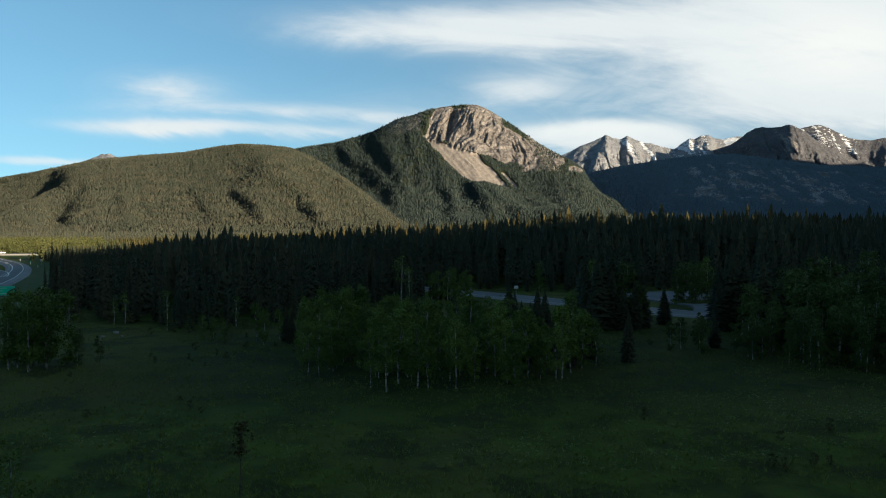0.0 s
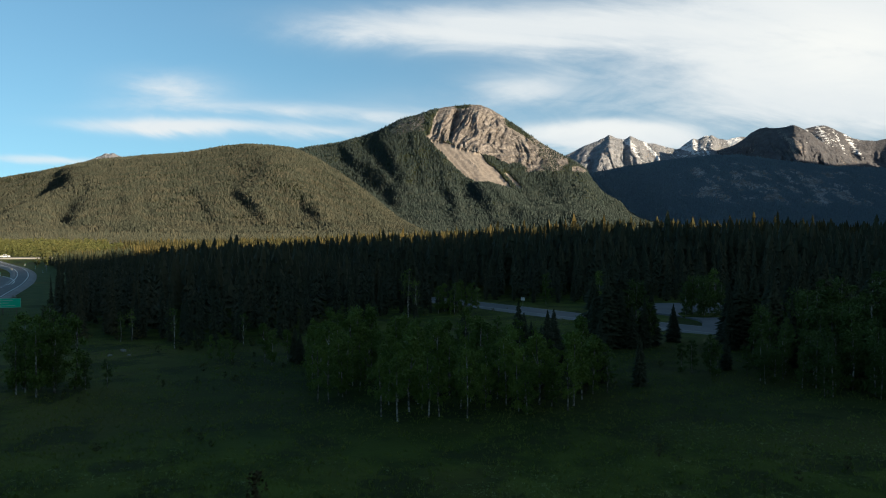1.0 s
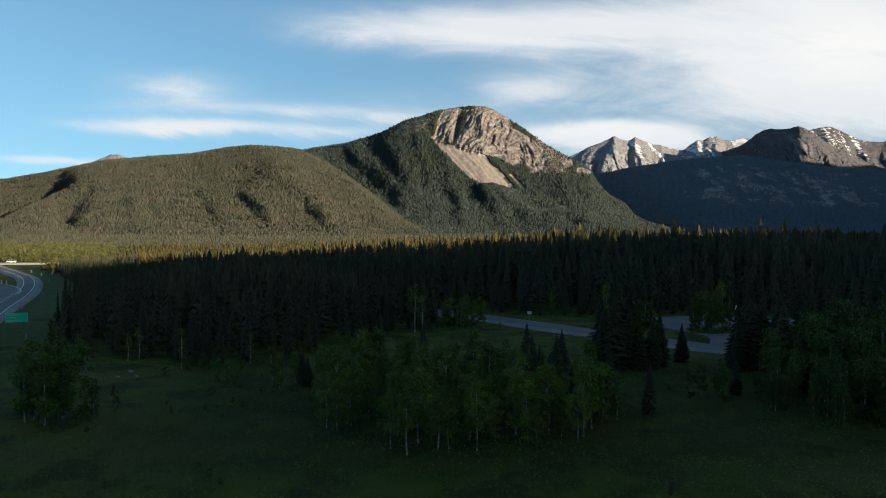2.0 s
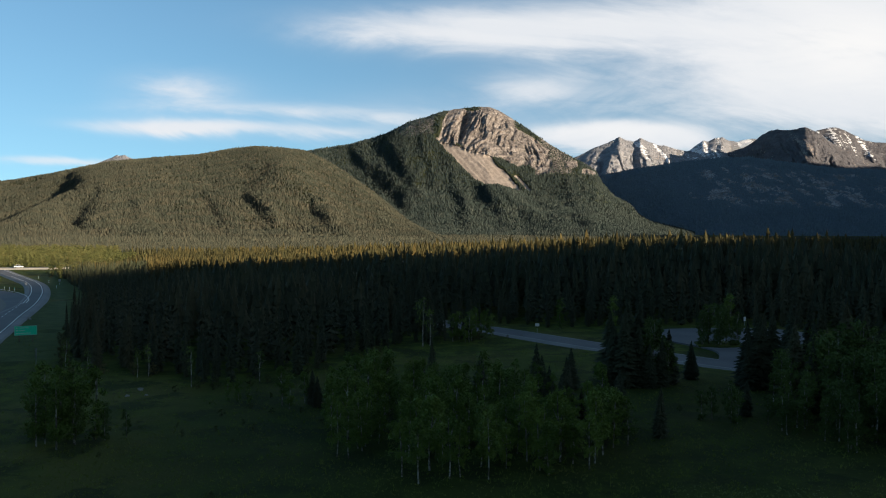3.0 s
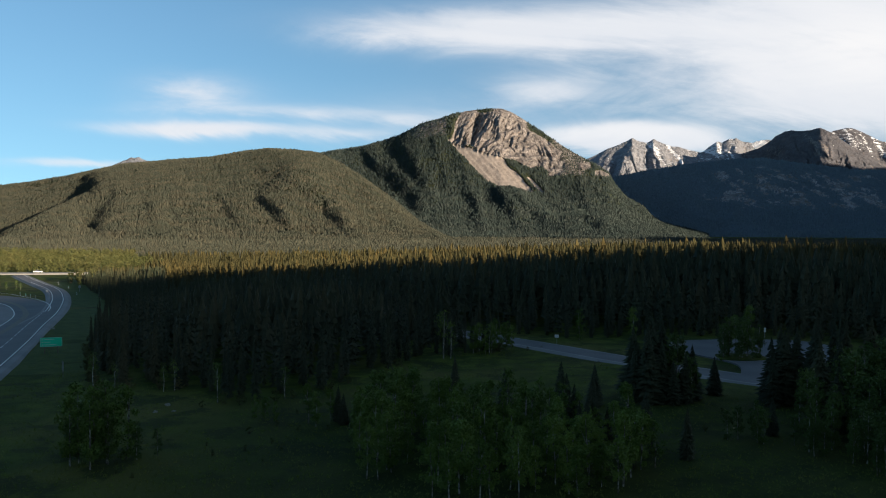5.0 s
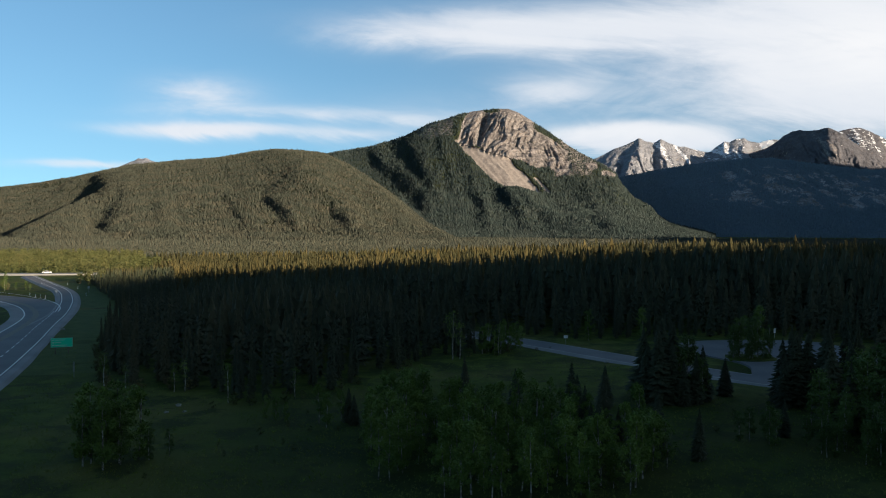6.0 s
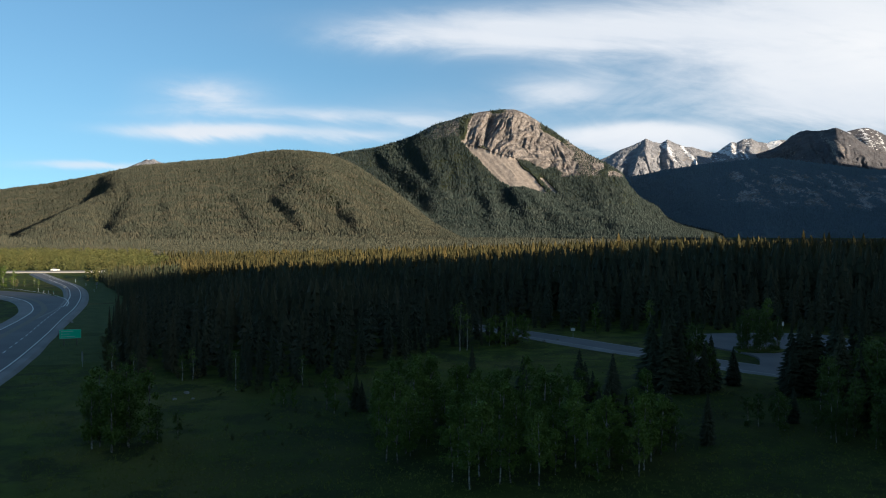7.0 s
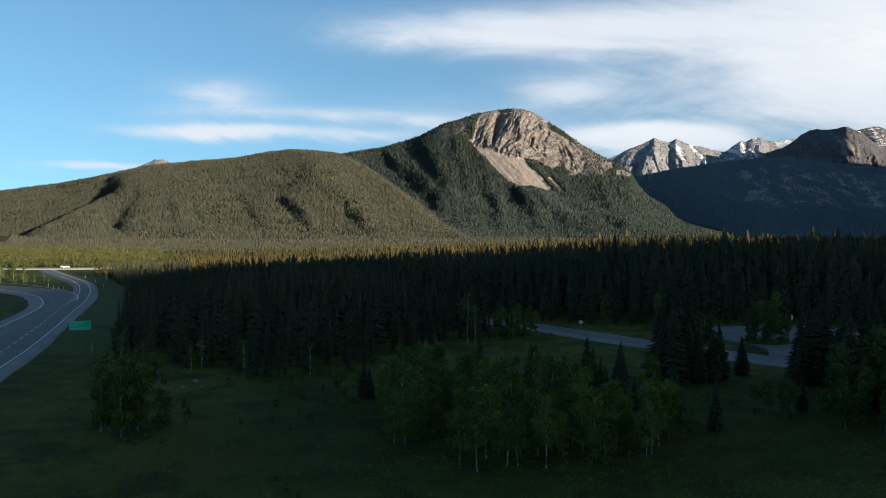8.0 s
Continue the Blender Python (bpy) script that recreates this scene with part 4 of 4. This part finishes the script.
# lighter broadleaf belt beyond the far road
leaf_kinds = [leaf_crown(rng, 70, 0.058, 0.0, 0.32)[:2] for _ in range(5)]
x, y = fill(rng, -640, -120, 418, 720, 5.0)
k = (np.abs(x) < 0.68 * y) & in_belt(x, y) & (vnoise(x / 30, y / 30, 4) > 0.16)
x, y = x[k], y[k]
me = scatter_mesh("aspen_belt", leaf_kinds, np.stack([x, y, ground_z(x, y)], 1), rng.uniform(3.2, 6.5, len(x)), rng.uniform(1.0, 1.5, len(x)), M_BELT, rng)
tagged(new("aspen_belt", me), "sunlit light green broadleaf belt beyond the highway", "forest", kind="stuff")


# ---------- roads ----------
def curve_points(pts, step=3.0):
    """A smooth line through the points, evenly divided."""
    p = np.array(pts, float)
    p = np.vstack([2 * p[0] - p[1], p, 2 * p[-1] - p[-2]])
    out = []
    for a, b, c, d in zip(p, p[1:], p[2:], p[3:]):
        n = max(2, int(np.linalg.norm(c - b) / step))
        t = (np.arange(n) / n)[:, None]
        out.append(0.5 * (2 * b + (c - a) * t + (2 * a - 5 * b + 4 * c - d) * t ** 2 + (3 * b - a - 3 * c + d) * t ** 3))
    out.append(p[-2][None])
    return np.vstack(out)


def offset(line, d):
    t = np.gradient(line, axis=0)
    n = np.stack([t[:, 1], -t[:, 0]], 1) / np.linalg.norm(t, axis=1)[:, None]
    return line + n * np.asarray(d).reshape(-1, 1)


def strip(name, left, right, z, mat, skirt=0.0):
    """A paved strip between two lines, with sloping sides where it has a skirt."""
    n = len(left)
    rows = [(left, z), (right, z)]
    if skirt:
        out = (right - left) / np.linalg.norm(right - left, axis=1)[:, None]
        rows = [(left - out * skirt * 2, z - skirt), (left, z), (right, z), (right + out * skirt * 2, z - skirt)]
    V = np.concatenate([np.column_stack([p, np.full(n, h)]) for p, h in rows])
    faces = []
    for r in range(len(rows) - 1):
        i = np.arange(n - 1)
        faces.append(np.stack([r * n + i, (r + 1) * n + i, (r + 1) * n + i + 1, r * n + i + 1], 1))
    return mesh_of(name, V, np.concatenate(faces), mat)


edge_line = curve_points([(-8, -70), (-30, -12), (-52, 46), (-66, 83), (-78, 115), (-85, 134), (-97.3, 164.5), (-109, 192), (-121.2, 221.5), (-136, 253), (-146, 272), (-155, 288), (-167, 307), (-183, 328.7), (-204, 357), (-228, 390)])
inner_line = curve_points([(-64, 46), (-78, 83), (-90, 115), (-100, 141), (-108.1, 161.5), (-117.8, 188), (-125.7, 207), (-133.5, 221), (-143.9, 236), (-154, 247), (-167.5, 258.5), (-190, 270), (-225, 281), (-300, 295)])
gore_line = curve_points([(-125.3, 224.4), (-130, 234.3), (-137.4, 246.3), (-146, 257.2), (-155.2, 266.4), (-172.3, 281.5), (-198, 298), (-235, 312), (-300, 326)])
far_line = curve_points([(-700, 360), (-500, 374), (-311, 398), (-246, 407), (-216, 414), (-150, 430), (60, 480)])

highway = tagged(new("road_1"), "grey asphalt highway with white lines and gravel shoulders", "road", kind="structure")
yl = edge_line[:, 1]
left_w = -(3.9 + 5.2 * (1 - smooth(yl, 150, 226)))
part("shoulder", strip("shoulder", offset(edge_line, left_w - 0.6), offset(edge_line, 1.7), 0.03, M_SHOULDER, 0.6), None, highway)
part("carriageway", strip("carriageway", offset(edge_line, left_w), offset(edge_line, 0.45), 0.045, M_ASPHALT), None, highway)
part("edge_line", strip("edge_line", offset(edge_line, -0.12), offset(edge_line, 0.12), 0.062, M_PAINT), None, highway)
n = len(edge_line)


def verge(line, d0, d1, z=0.035):
    """A mown strip of grass that follows the ground beside a road, with an uneven outer edge."""
    n, cols = len(line), 7
    rag = fbm(line[:, 0] / 9, line[:, 1] / 9, 3, 27) - 0.5
    rows = [offset(line, d0 + (d1 - d0) * c / (cols - 1) + 9 * rag * c / (cols - 1)) for c in range(cols)]
    V = np.concatenate([np.column_stack([p, ground_z(p[:, 0], p[:, 1]) + z - (0.12 if c == cols - 1 else 0)]) for c, p in enumerate(rows)])
    i, c = [q.ravel() for q in np.meshgrid(np.arange(n - 1), np.arange(cols - 1))]
    faces = np.stack([c * n + i, (c + 1) * n + i, (c + 1) * n + i + 1, c * n + i + 1], 1)
    tagged(new("verge", mesh_of("verge", V, faces, M_VERGE, flat=False)), "mown green grass verge beside the highway", "grass", kind="structure")


verge(edge_line[(yl > 125) & (yl < 345)], 2.6, 15.0)
branch = tagged(new("road_2"), "curving asphalt slip road with a white edge line", "road", kind="structure")
yi = inner_line[:, 1]
ramp_w = 6.5 + 2.5 * smooth(yi, 170, 205) + 3.2 * smooth(yi, 212, 240)
part("shoulder", strip("shoulder", offset(inner_line, -2.8), offset(inner_line, ramp_w), 0.012, M_SHOULDER, 0.55), None, branch)
part("carriageway", strip("carriageway", offset(inner_line, 0.0), offset(inner_line, ramp_w - 0.3), 0.022, M_ASPHALT), None, branch)
part("edge_line", strip("edge_line", offset(inner_line, -0.15), offset(inner_line, 0.15), 0.056, M_PAINT), None, branch)
part("edge_line", strip("edge_line", offset(gore_line, -0.14), offset(gore_line, 0.14), 0.056, M_PAINT), None, branch)
part("shoulder", strip("shoulder", offset(inner_line, 2.1), offset(inner_line, 3.6), 0.052, M_YELLOW), None, branch, "faded brownish hatched strip")
sel = (edge_line[:, 1] > 222) & (edge_line[:, 1] < 345)
gr = offset(edge_line, -3.3)[sel]
part("edge_line", strip("edge_line", offset(gr, -0.12), offset(gr, 0.12), 0.062, M_PAINT), None, highway)
lane = offset(edge_line, -3.75)
arc = np.concatenate([[0], np.cumsum(np.linalg.norm(np.diff(lane, axis=0), axis=1))])
stop = np.interp(226, lane[:, 1], arc)
d = np.interp(60, lane[:, 1], arc)
while d < stop:
    q = np.stack([np.interp([d, d + 1.5, d + 3], arc, lane[:, c]) for c in (0, 1)], 1)
    part("dash", strip("dash", offset(q, -0.1), offset(q, 0.1), 0.062, M_PAINT), None, highway)
    d += 6.0
far_road = tagged(new("road_3"), "pale sunlit highway crossing the valley floor", "road", kind="structure")
part("shoulder", strip("shoulder", offset(far_line, -6), offset(far_line, 6), 0.03, M_PALEROAD, 0.6), None, far_road)
part("carriageway", strip("carriageway", offset(far_line, -4), offset(far_line, 4), 0.05, M_FARASPHALT), None, far_road)

access_line = curve_points([(-9, 189), (6, 173.5), (16.5, 161), (27, 148), (36, 138), (46, 128), (60, 118), (85, 104), (130, 90)])
access = tagged(new("road_4"), "grey asphalt side road with worn edges", "road", kind="structure")
part("shoulder", strip("shoulder", offset(access_line, -3.6), offset(access_line, 3.6), 0.02, M_SHOULDER, 0.55), None, access)
part("carriageway", strip("carriageway", offset(access_line, -3.0), offset(access_line, 3.0), 0.036, M_ASPHALT), None, access)


def outline_slab(name, pts, z, drop, mat):
    line = curve_points([*pts, pts[0]], 2.0)[:-1]
    bm = bmesh.new()
    top = [bm.verts.new((px, py, z)) for px, py in line]
    low = [bm.verts.new((px, py, z - drop)) for px, py in line]
    bm.faces.new(top)
    for i in range(len(line)):
        j = (i + 1) % len(line)
        bm.faces.new((top[i], low[i], low[j], top[j]))
    bmesh.ops.recalc_face_normals(bm, faces=bm.faces[:])
    bmesh.ops.triangulate(bm, faces=bm.faces[:])
    return bm


lot = tagged(new("pavement_1"), "grey paved parking area beside the side road", "pavement", kind="structure")
part("surface", outline_slab("surface", [(43, 134), (46, 146), (41, 158), (40, 170), (46, 176), (58, 178), (70, 177), (74, 168), (70, 150), (64, 132), (56, 122)], 0.028, 0.5, M_ASPHALT), M_ASPHALT, lot)
part("island", outline_slab("island", [(44.5, 150), (48, 148.5), (53, 150), (54, 154), (50, 157), (45.5, 156)], 0.14, 0.3, M_GRASS), M_GRASS, lot, "low grassy island")


# ---------- highway sign, posts and car ----------
M_GREEN = material("green_sign_sheeting", plain((0.02, 0.72, 0.41), 0.2, 1.5, 0.7), 0.45, 0.4)
M_WHITE = material("white_sheeting", plain((0.62, 0.64, 0.62), 0.2, 2.0, 0.7), 0.5, 0.4)
M_POST = material("weathered_wood_post", plain((0.16, 0.13, 0.10), 0.6, 5.0), 0.9)
M_STEEL = material("galvanised_steel", plain((0.38, 0.39, 0.40), 0.4, 4.0), 0.45, 0.5, 0.8)
M_CARPAINT = material("white_car_paint", plain((0.75, 0.75, 0.74), 0.1, 2.0, 0.8), 0.3, 0.5)
M_RUBBER = material("black_rubber", plain((0.02, 0.02, 0.02), 0.2), 0.8)
M_GLASS = material("dark_window_glass", plain((0.02, 0.025, 0.03), 0.1), 0.08, 0.6)


def standing(name, x, y, turn, label, category, group=""):
    ob = tagged(new(name), label, category, group)
    ob.matrix_basis = Matrix.Translation((x, y, float(ground_z(x, y)))) @ Euler((0, 0, radians(turn))).to_matrix().to_4x4()
    return ob


def guide_sign(x, y, turn):
    """A wide green board on two posts, with lines of writing too small to read."""
    ob = standing("road_sign", x, y, turn, "wide green highway guide sign on two wooden posts", "road sign")
    for px in (-1.15, 1.15):
        part("post", box(bmesh.new(), px - 0.09, px + 0.09, 0.03, 0.21, -0.4, 3.0, 0.01), M_POST, ob)
    board = part("board", box(bmesh.new(), -1.95, 1.95, -0.03, 0.03, 1.35, 3.15, 0.015), M_GREEN, ob)
    bm = bmesh.new()
    for x0, x1, z0, z1 in ((-1.89, 1.89, 3.06, 3.10), (-1.89, 1.89, 1.40, 1.44), (-1.89, -1.85, 1.44, 3.06), (1.85, 1.89, 1.44, 3.06)):
        box(bm, x0, x1, -0.038, -0.032, z0, z1)
    part("border", bm, M_WHITE, board, "white border")
    for z, w in ((2.75, 0.9), (2.24, 0.55), (1.72, 1.1)):
        part("arrow", box(bmesh.new(), -1.65, -1.38, -0.038, -0.032, z - 0.08, z + 0.10), M_WHITE, board)
        part("text_line", box(bmesh.new(), -1.2, -1.2 + 1.9 * w, -0.038, -0.032, z - 0.03, z + 0.06), M_WHITE, board)


guide_sign(-84.6, 150.5, 24)


def small_sign(x, y, turn, h=2.3, w=0.75, t=0.55, label="small white road sign on a steel post", face=None):
    ob = standing("road_sign", x, y, turn, label, "road sign")
    part("post", tube(bmesh.new(), (0, 0, -0.3), (0, 0, h), 0.04, 0.04, 8), M_STEEL, ob)
    part("board", box(bmesh.new(), -w / 2, w / 2, -0.065, -0.045, h - t, h + 0.05, 0.006), face or (M_STEEL if w < 0.4 or h > 2.35 else M_WHITE), ob)


small_sign(16.0, 170.5, -10, 2.0, 0.9, 0.6)
small_sign(65.8, 184.5, 0, 2.2, 0.5, 1.0)
small_sign(-155.5, 279.0, 20, 2.2, 0.8, 0.6, "small grey sign at the fork of the slip road", M_STEEL)
small_sign(-152.5, 297.0, 20, 2.4, 0.8, 0.8)
small_sign(-70.6, 128.2, 15, 2.6, 0.28, 1.6, "narrow marker board by the highway")


def delineator(x, y):
    ob = standing("delineator_post", x, y, 15, "slim white roadside delineator post", "post", "delineators at the fork")
    part("post", box(bmesh.new(), -0.045, 0.045, -0.03, 0.03, -0.2, 1.2, 0.01), M_WHITE, ob)
    part("band", box(bmesh.new(), -0.049, 0.049, -0.034, 0.034, 0.92, 1.06), M_GREEN, ob, "dark reflector band")


for q in ((-154, 269), (-157.5, 272), (-161, 275), (-166.5, 281), (-146, 282), (-164, 311), (-181, 335)):
    delineator(*q)


def car(x, y, turn):
    ob = tagged(new("car"), "small white car on the sunlit far highway", "car")
    ob.matrix_basis = pose(x, y, 0.05, 0, 0, turn)
    bm = box(bmesh.new(), -2.2, 2.2, -0.88, 0.88, 0.28, 0.95, 0.12)
    part("body", bm, M_CARPAINT, ob)
    bm = box(bmesh.new(), -1.5, 1.1, -0.78, 0.78, 0.93, 1.5, 0.05)
    for v in bm.verts:
        if v.co.z > 1.3:
            v.co.x *= 0.74
            v.co.y *= 0.86
    part("cabin", bm, M_GLASS, ob, "dark glazed cabin")
    part("roof", box(bmesh.new(), -1.1, 0.8, -0.64, 0.64, 1.49, 1.55, 0.02), M_CARPAINT, ob)
    for wx in (-1.35, 1.35):
        for wy in (-0.86, 0.86):
            w = part("wheel", tube(bmesh.new(), (wx, wy - 0.1, 0.32), (wx, wy + 0.1, 0.32), 0.32, 0.32, 16), M_RUBBER, ob)
            part("rim", tube(bmesh.new(), (wx, wy - 0.11, 0.32), (wx, wy + 0.11, 0.32), 0.19, 0.19, 12), M_STEEL, w, "grey rim")


car(-232, 410.5, 12)

# ---------- meadow plants ----------
def shrub(rng, h, leaves, mat, label, name="willow_shrub"):
    ob = tagged(new(name), label, "shrub")
    v, f, clumps = leaf_crown(rng, leaves, 0.055, 0.08, 0.55)
    v[:, 2] *= 0.85
    part("foliage", mesh_of("foliage", v * h, f, mat), None, ob)
    for cx, cy, cz, cr in clumps[:4]:
        part("stem", tube(bmesh.new(), (cx * 0.1 * h, cy * 0.1 * h, -0.1), (cx * h, cy * h, cz * h * 0.85), 0.02, 0.006, 5), M_BARK, ob)
    return ob


M_DRY = material("dry_brown_leaves", foliage((0.045, 0.042, 0.018), (0.085, 0.070, 0.030), (0.11, 0.085, 0.040)), 0.85, 0.1)
rng = np.random.default_rng(23)
s_kinds = [shrub(rng, 1.3, 420, M_SHRUB, "low dark willow shrub in the meadow grass") for _ in range(4)]
x, y = fill(rng, -60, 46, 44, 112, 5.2)
k = (vnoise(x / 13, y / 13, 6) > 0.66) & ~inside(CLUMP, x, y) & (np.abs(x) < 0.60 * y + 4) & ~((x > 17) & (y > 74))
spots = list(zip(x[k], y[k]))
spots += [(-22.1, 65.5), (-19, 61.1), (-20.4, 63), (-27.5, 60), (-31, 84), (-28, 86), (-25, 82), (-33, 88), (15.5, 59.8), (-60, 118), (-56, 115), (-40, 107), (-32, 104), (44, 150), (48, 149.6), (51, 150.5), (46.5, 151), (26, 98), (31, 107), (12, 163), (9, 161)]
plant(s_kinds, spots, "meadow shrubs", rng, (0.35, 0.85))
hem = curve_points(FOREST[3:13], 2.6)
hem = hem[rng.uniform(0, 1, len(hem)) < 0.62]
plant(s_kinds, [(a + rng.normal(0, 0.8), b - 1.5 + rng.normal(0, 0.9), rng.uniform(0.7, 1.9)) for a, b in hem], "shrubs along the forest's hem", rng)
plant(s_kinds, [(-184, 262, 2.2), (-190, 306, 2.6), (-199, 318, 2.4), (-176, 346, 5.0), (-179, 350, 5.4), (-173, 350, 5.0), (-176, 354, 5.6), (-182, 356, 5.0), (-170, 345, 4.6), (-180, 344, 4.2), (-174, 340, 4.4)], "tall shrubs by the highway", rng)
retire(s_kinds)

def sapling(rng, h, label):
    ob = tagged(new("sapling"), label, "sapling")
    v, f, clumps = leaf_crown(rng, 170, 0.032, 0.58, 0.13)
    part("foliage", mesh_of("foliage", v * h, f, M_DRY), None, ob)
    part("trunk", tube(bmesh.new(), (0, 0, -0.2), (0.05, 0.02, h * 0.97), 0.035, 0.008, 7), M_BARK, ob)
    for cx, cy, cz, cr in clumps[:9]:
        part("limb", tube(bmesh.new(), (0.03, 0.01, (cz - 0.12) * h), (cx * h, cy * h, cz * h), 0.012, 0.004, 5), M_BARK, ob)
    return ob


sap = sapling(rng, 3.9, "thin sapling with sparse rusty brown leaves")
plant([sap], [(-11.0, 42.1, 1.0)], "", rng)
retire([sap])
thick = [aspen(rng, 4.2, 700, "bushy young aspen at the meadow's near edge", low=0.1, wide=0.36)]
plant(thick, [(-20.9, 37.6, 0.9), (-22.3, 38.5, 1.0), (-14.4, 37.8, 0.6)], "young aspens at the near edge", rng)
retire(thick)


def tuft(rng, blades, lean, half=0.05):
    V, Fc = [], []
    for i in range(blades):
        a, l, h = rng.uniform(0, 6.28), rng.uniform(0.1, lean), rng.uniform(0.5, 1.0)
        ca, sa = math.cos(a), math.sin(a)
        r = rng.uniform(0, 0.25)
        b = len(V)
        V += [(r * ca - half * sa, r * sa + half * ca, 0), (r * ca + half * sa, r * sa - half * ca, 0), ((r + l) * ca, (r + l) * sa, h)]
        Fc.append((b, b + 1, b + 2))
    return np.array(V, np.float32), np.array(Fc, np.int32)


M_TUFT = material("meadow_grass_blades", foliage((0.080, 0.125, 0.018), (0.17, 0.215, 0.036), (0.21, 0.20, 0.055), 0.16), 0.8, 0.15)
M_PALE = material("pale_silvery_herbs", foliage((0.17, 0.25, 0.08), (0.31, 0.38, 0.17), (0.36, 0.36, 0.18)), 0.8, 0.2)
tufts = [tuft(rng, 5, 0.9) for _ in range(8)]
herbs = [tuft(rng, 6, 1.2, 0.13) for _ in range(8)]


def meadow(name, label, count, mat, keep, h0, h1, rng, kinds):
    yy = 34 + 130 * rng.uniform(0, 1, count * 3) ** 1.7
    xx = rng.uniform(-0.66, 0.62, count * 3) * yy
    k = keep(xx, yy) & ~inside(FOREST, xx, yy)
    ax = np.interp(yy, access_line[::-1, 1], access_line[::-1, 0])
    k &= ~((np.abs(xx - ax) < 7) & (yy > 100)) & ~((xx > 36) & (yy > 118)) & ~((xx < np.interp(yy, edge_line[:, 1], edge_line[:, 0]) + 5))
    xx, yy = xx[k][:count], yy[k][:count]
    me = scatter_mesh(name, kinds, np.stack([xx, yy, ground_z(xx, yy) - 0.03], 1), rng.uniform(h0, h1, len(xx)), rng.uniform(0.7, 1.6, len(xx)), mat, rng)
    tagged(new(name, me), label, "grass", kind="stuff")


meadow("grass", "rough tufted meadow grass", 38000, M_TUFT, lambda x, y: vnoise(x / 6, y / 6, 14) + 0.5 * vnoise(x / 1.7, y / 1.7, 15) + 0.5 * vnoise(x / 0.37, y / 0.41, 16) > 0.72, 0.12, 0.38, rng, tufts)
meadow("herbs", "patches of pale silvery herbs in the meadow", 16000, M_PALE, lambda x, y: (1.1 * np.exp(-((x - 27) / 15) ** 2 - ((y - 65 + 0.2 * (x - 27)) / 6) ** 2) + 0.75 * np.exp(-((x - 13) / 20) ** 2 - ((y - 53) / 8) ** 2) + 0.6 * np.exp(-((x + 22) / 16) ** 2 - ((y - 55) / 9) ** 2)) * (0.2 + fbm(x / 4.5, y / 1.6, 3, 18)) + 0.35 * vnoise(x / 0.6, y / 0.6, 28) > 0.62, 0.07, 0.16, rng, herbs)

brush = shrub(rng, 0.9, 300, M_DRY, "low heap of dry brown brush", "brush_pile")
plant([brush], [(23.2, 48.5, 1.0), (24.3, 48.7, 0.8)], "dry brush in the meadow", rng)
retire([brush])


def boulder(x, y, r, seed):
    bm = bmesh.new()
    bmesh.ops.create_icosphere(bm, subdivisions=2, radius=r)
    for v in bm.verts:
        v.co *= 0.8 + 0.45 * noise.noise(v.co * (1.3 / r) + Vector((seed, 0, 0)))
        v.co.z *= 0.65
    ob = part("boulder", bm, M_BOULDER)
    ob.location = (x, y, float(ground_z(x, y)) + 0.15 * r)
    tagged(ob, "pale limestone boulder lying in the grass", "boulder", "boulders")


M_BOULDER = material("pale_boulder_stone", plain((0.24, 0.23, 0.20), 0.5, 3.0), 0.9)
for i, q in enumerate(((-45.1, 107.9, 0.5), (-45.3, 103.8, 0.4), (-104, 187, 0.7), (-106, 190, 0.5), (21, 148, 0.5), (-43, 104.5, 0.3))):
    boulder(*q, i)
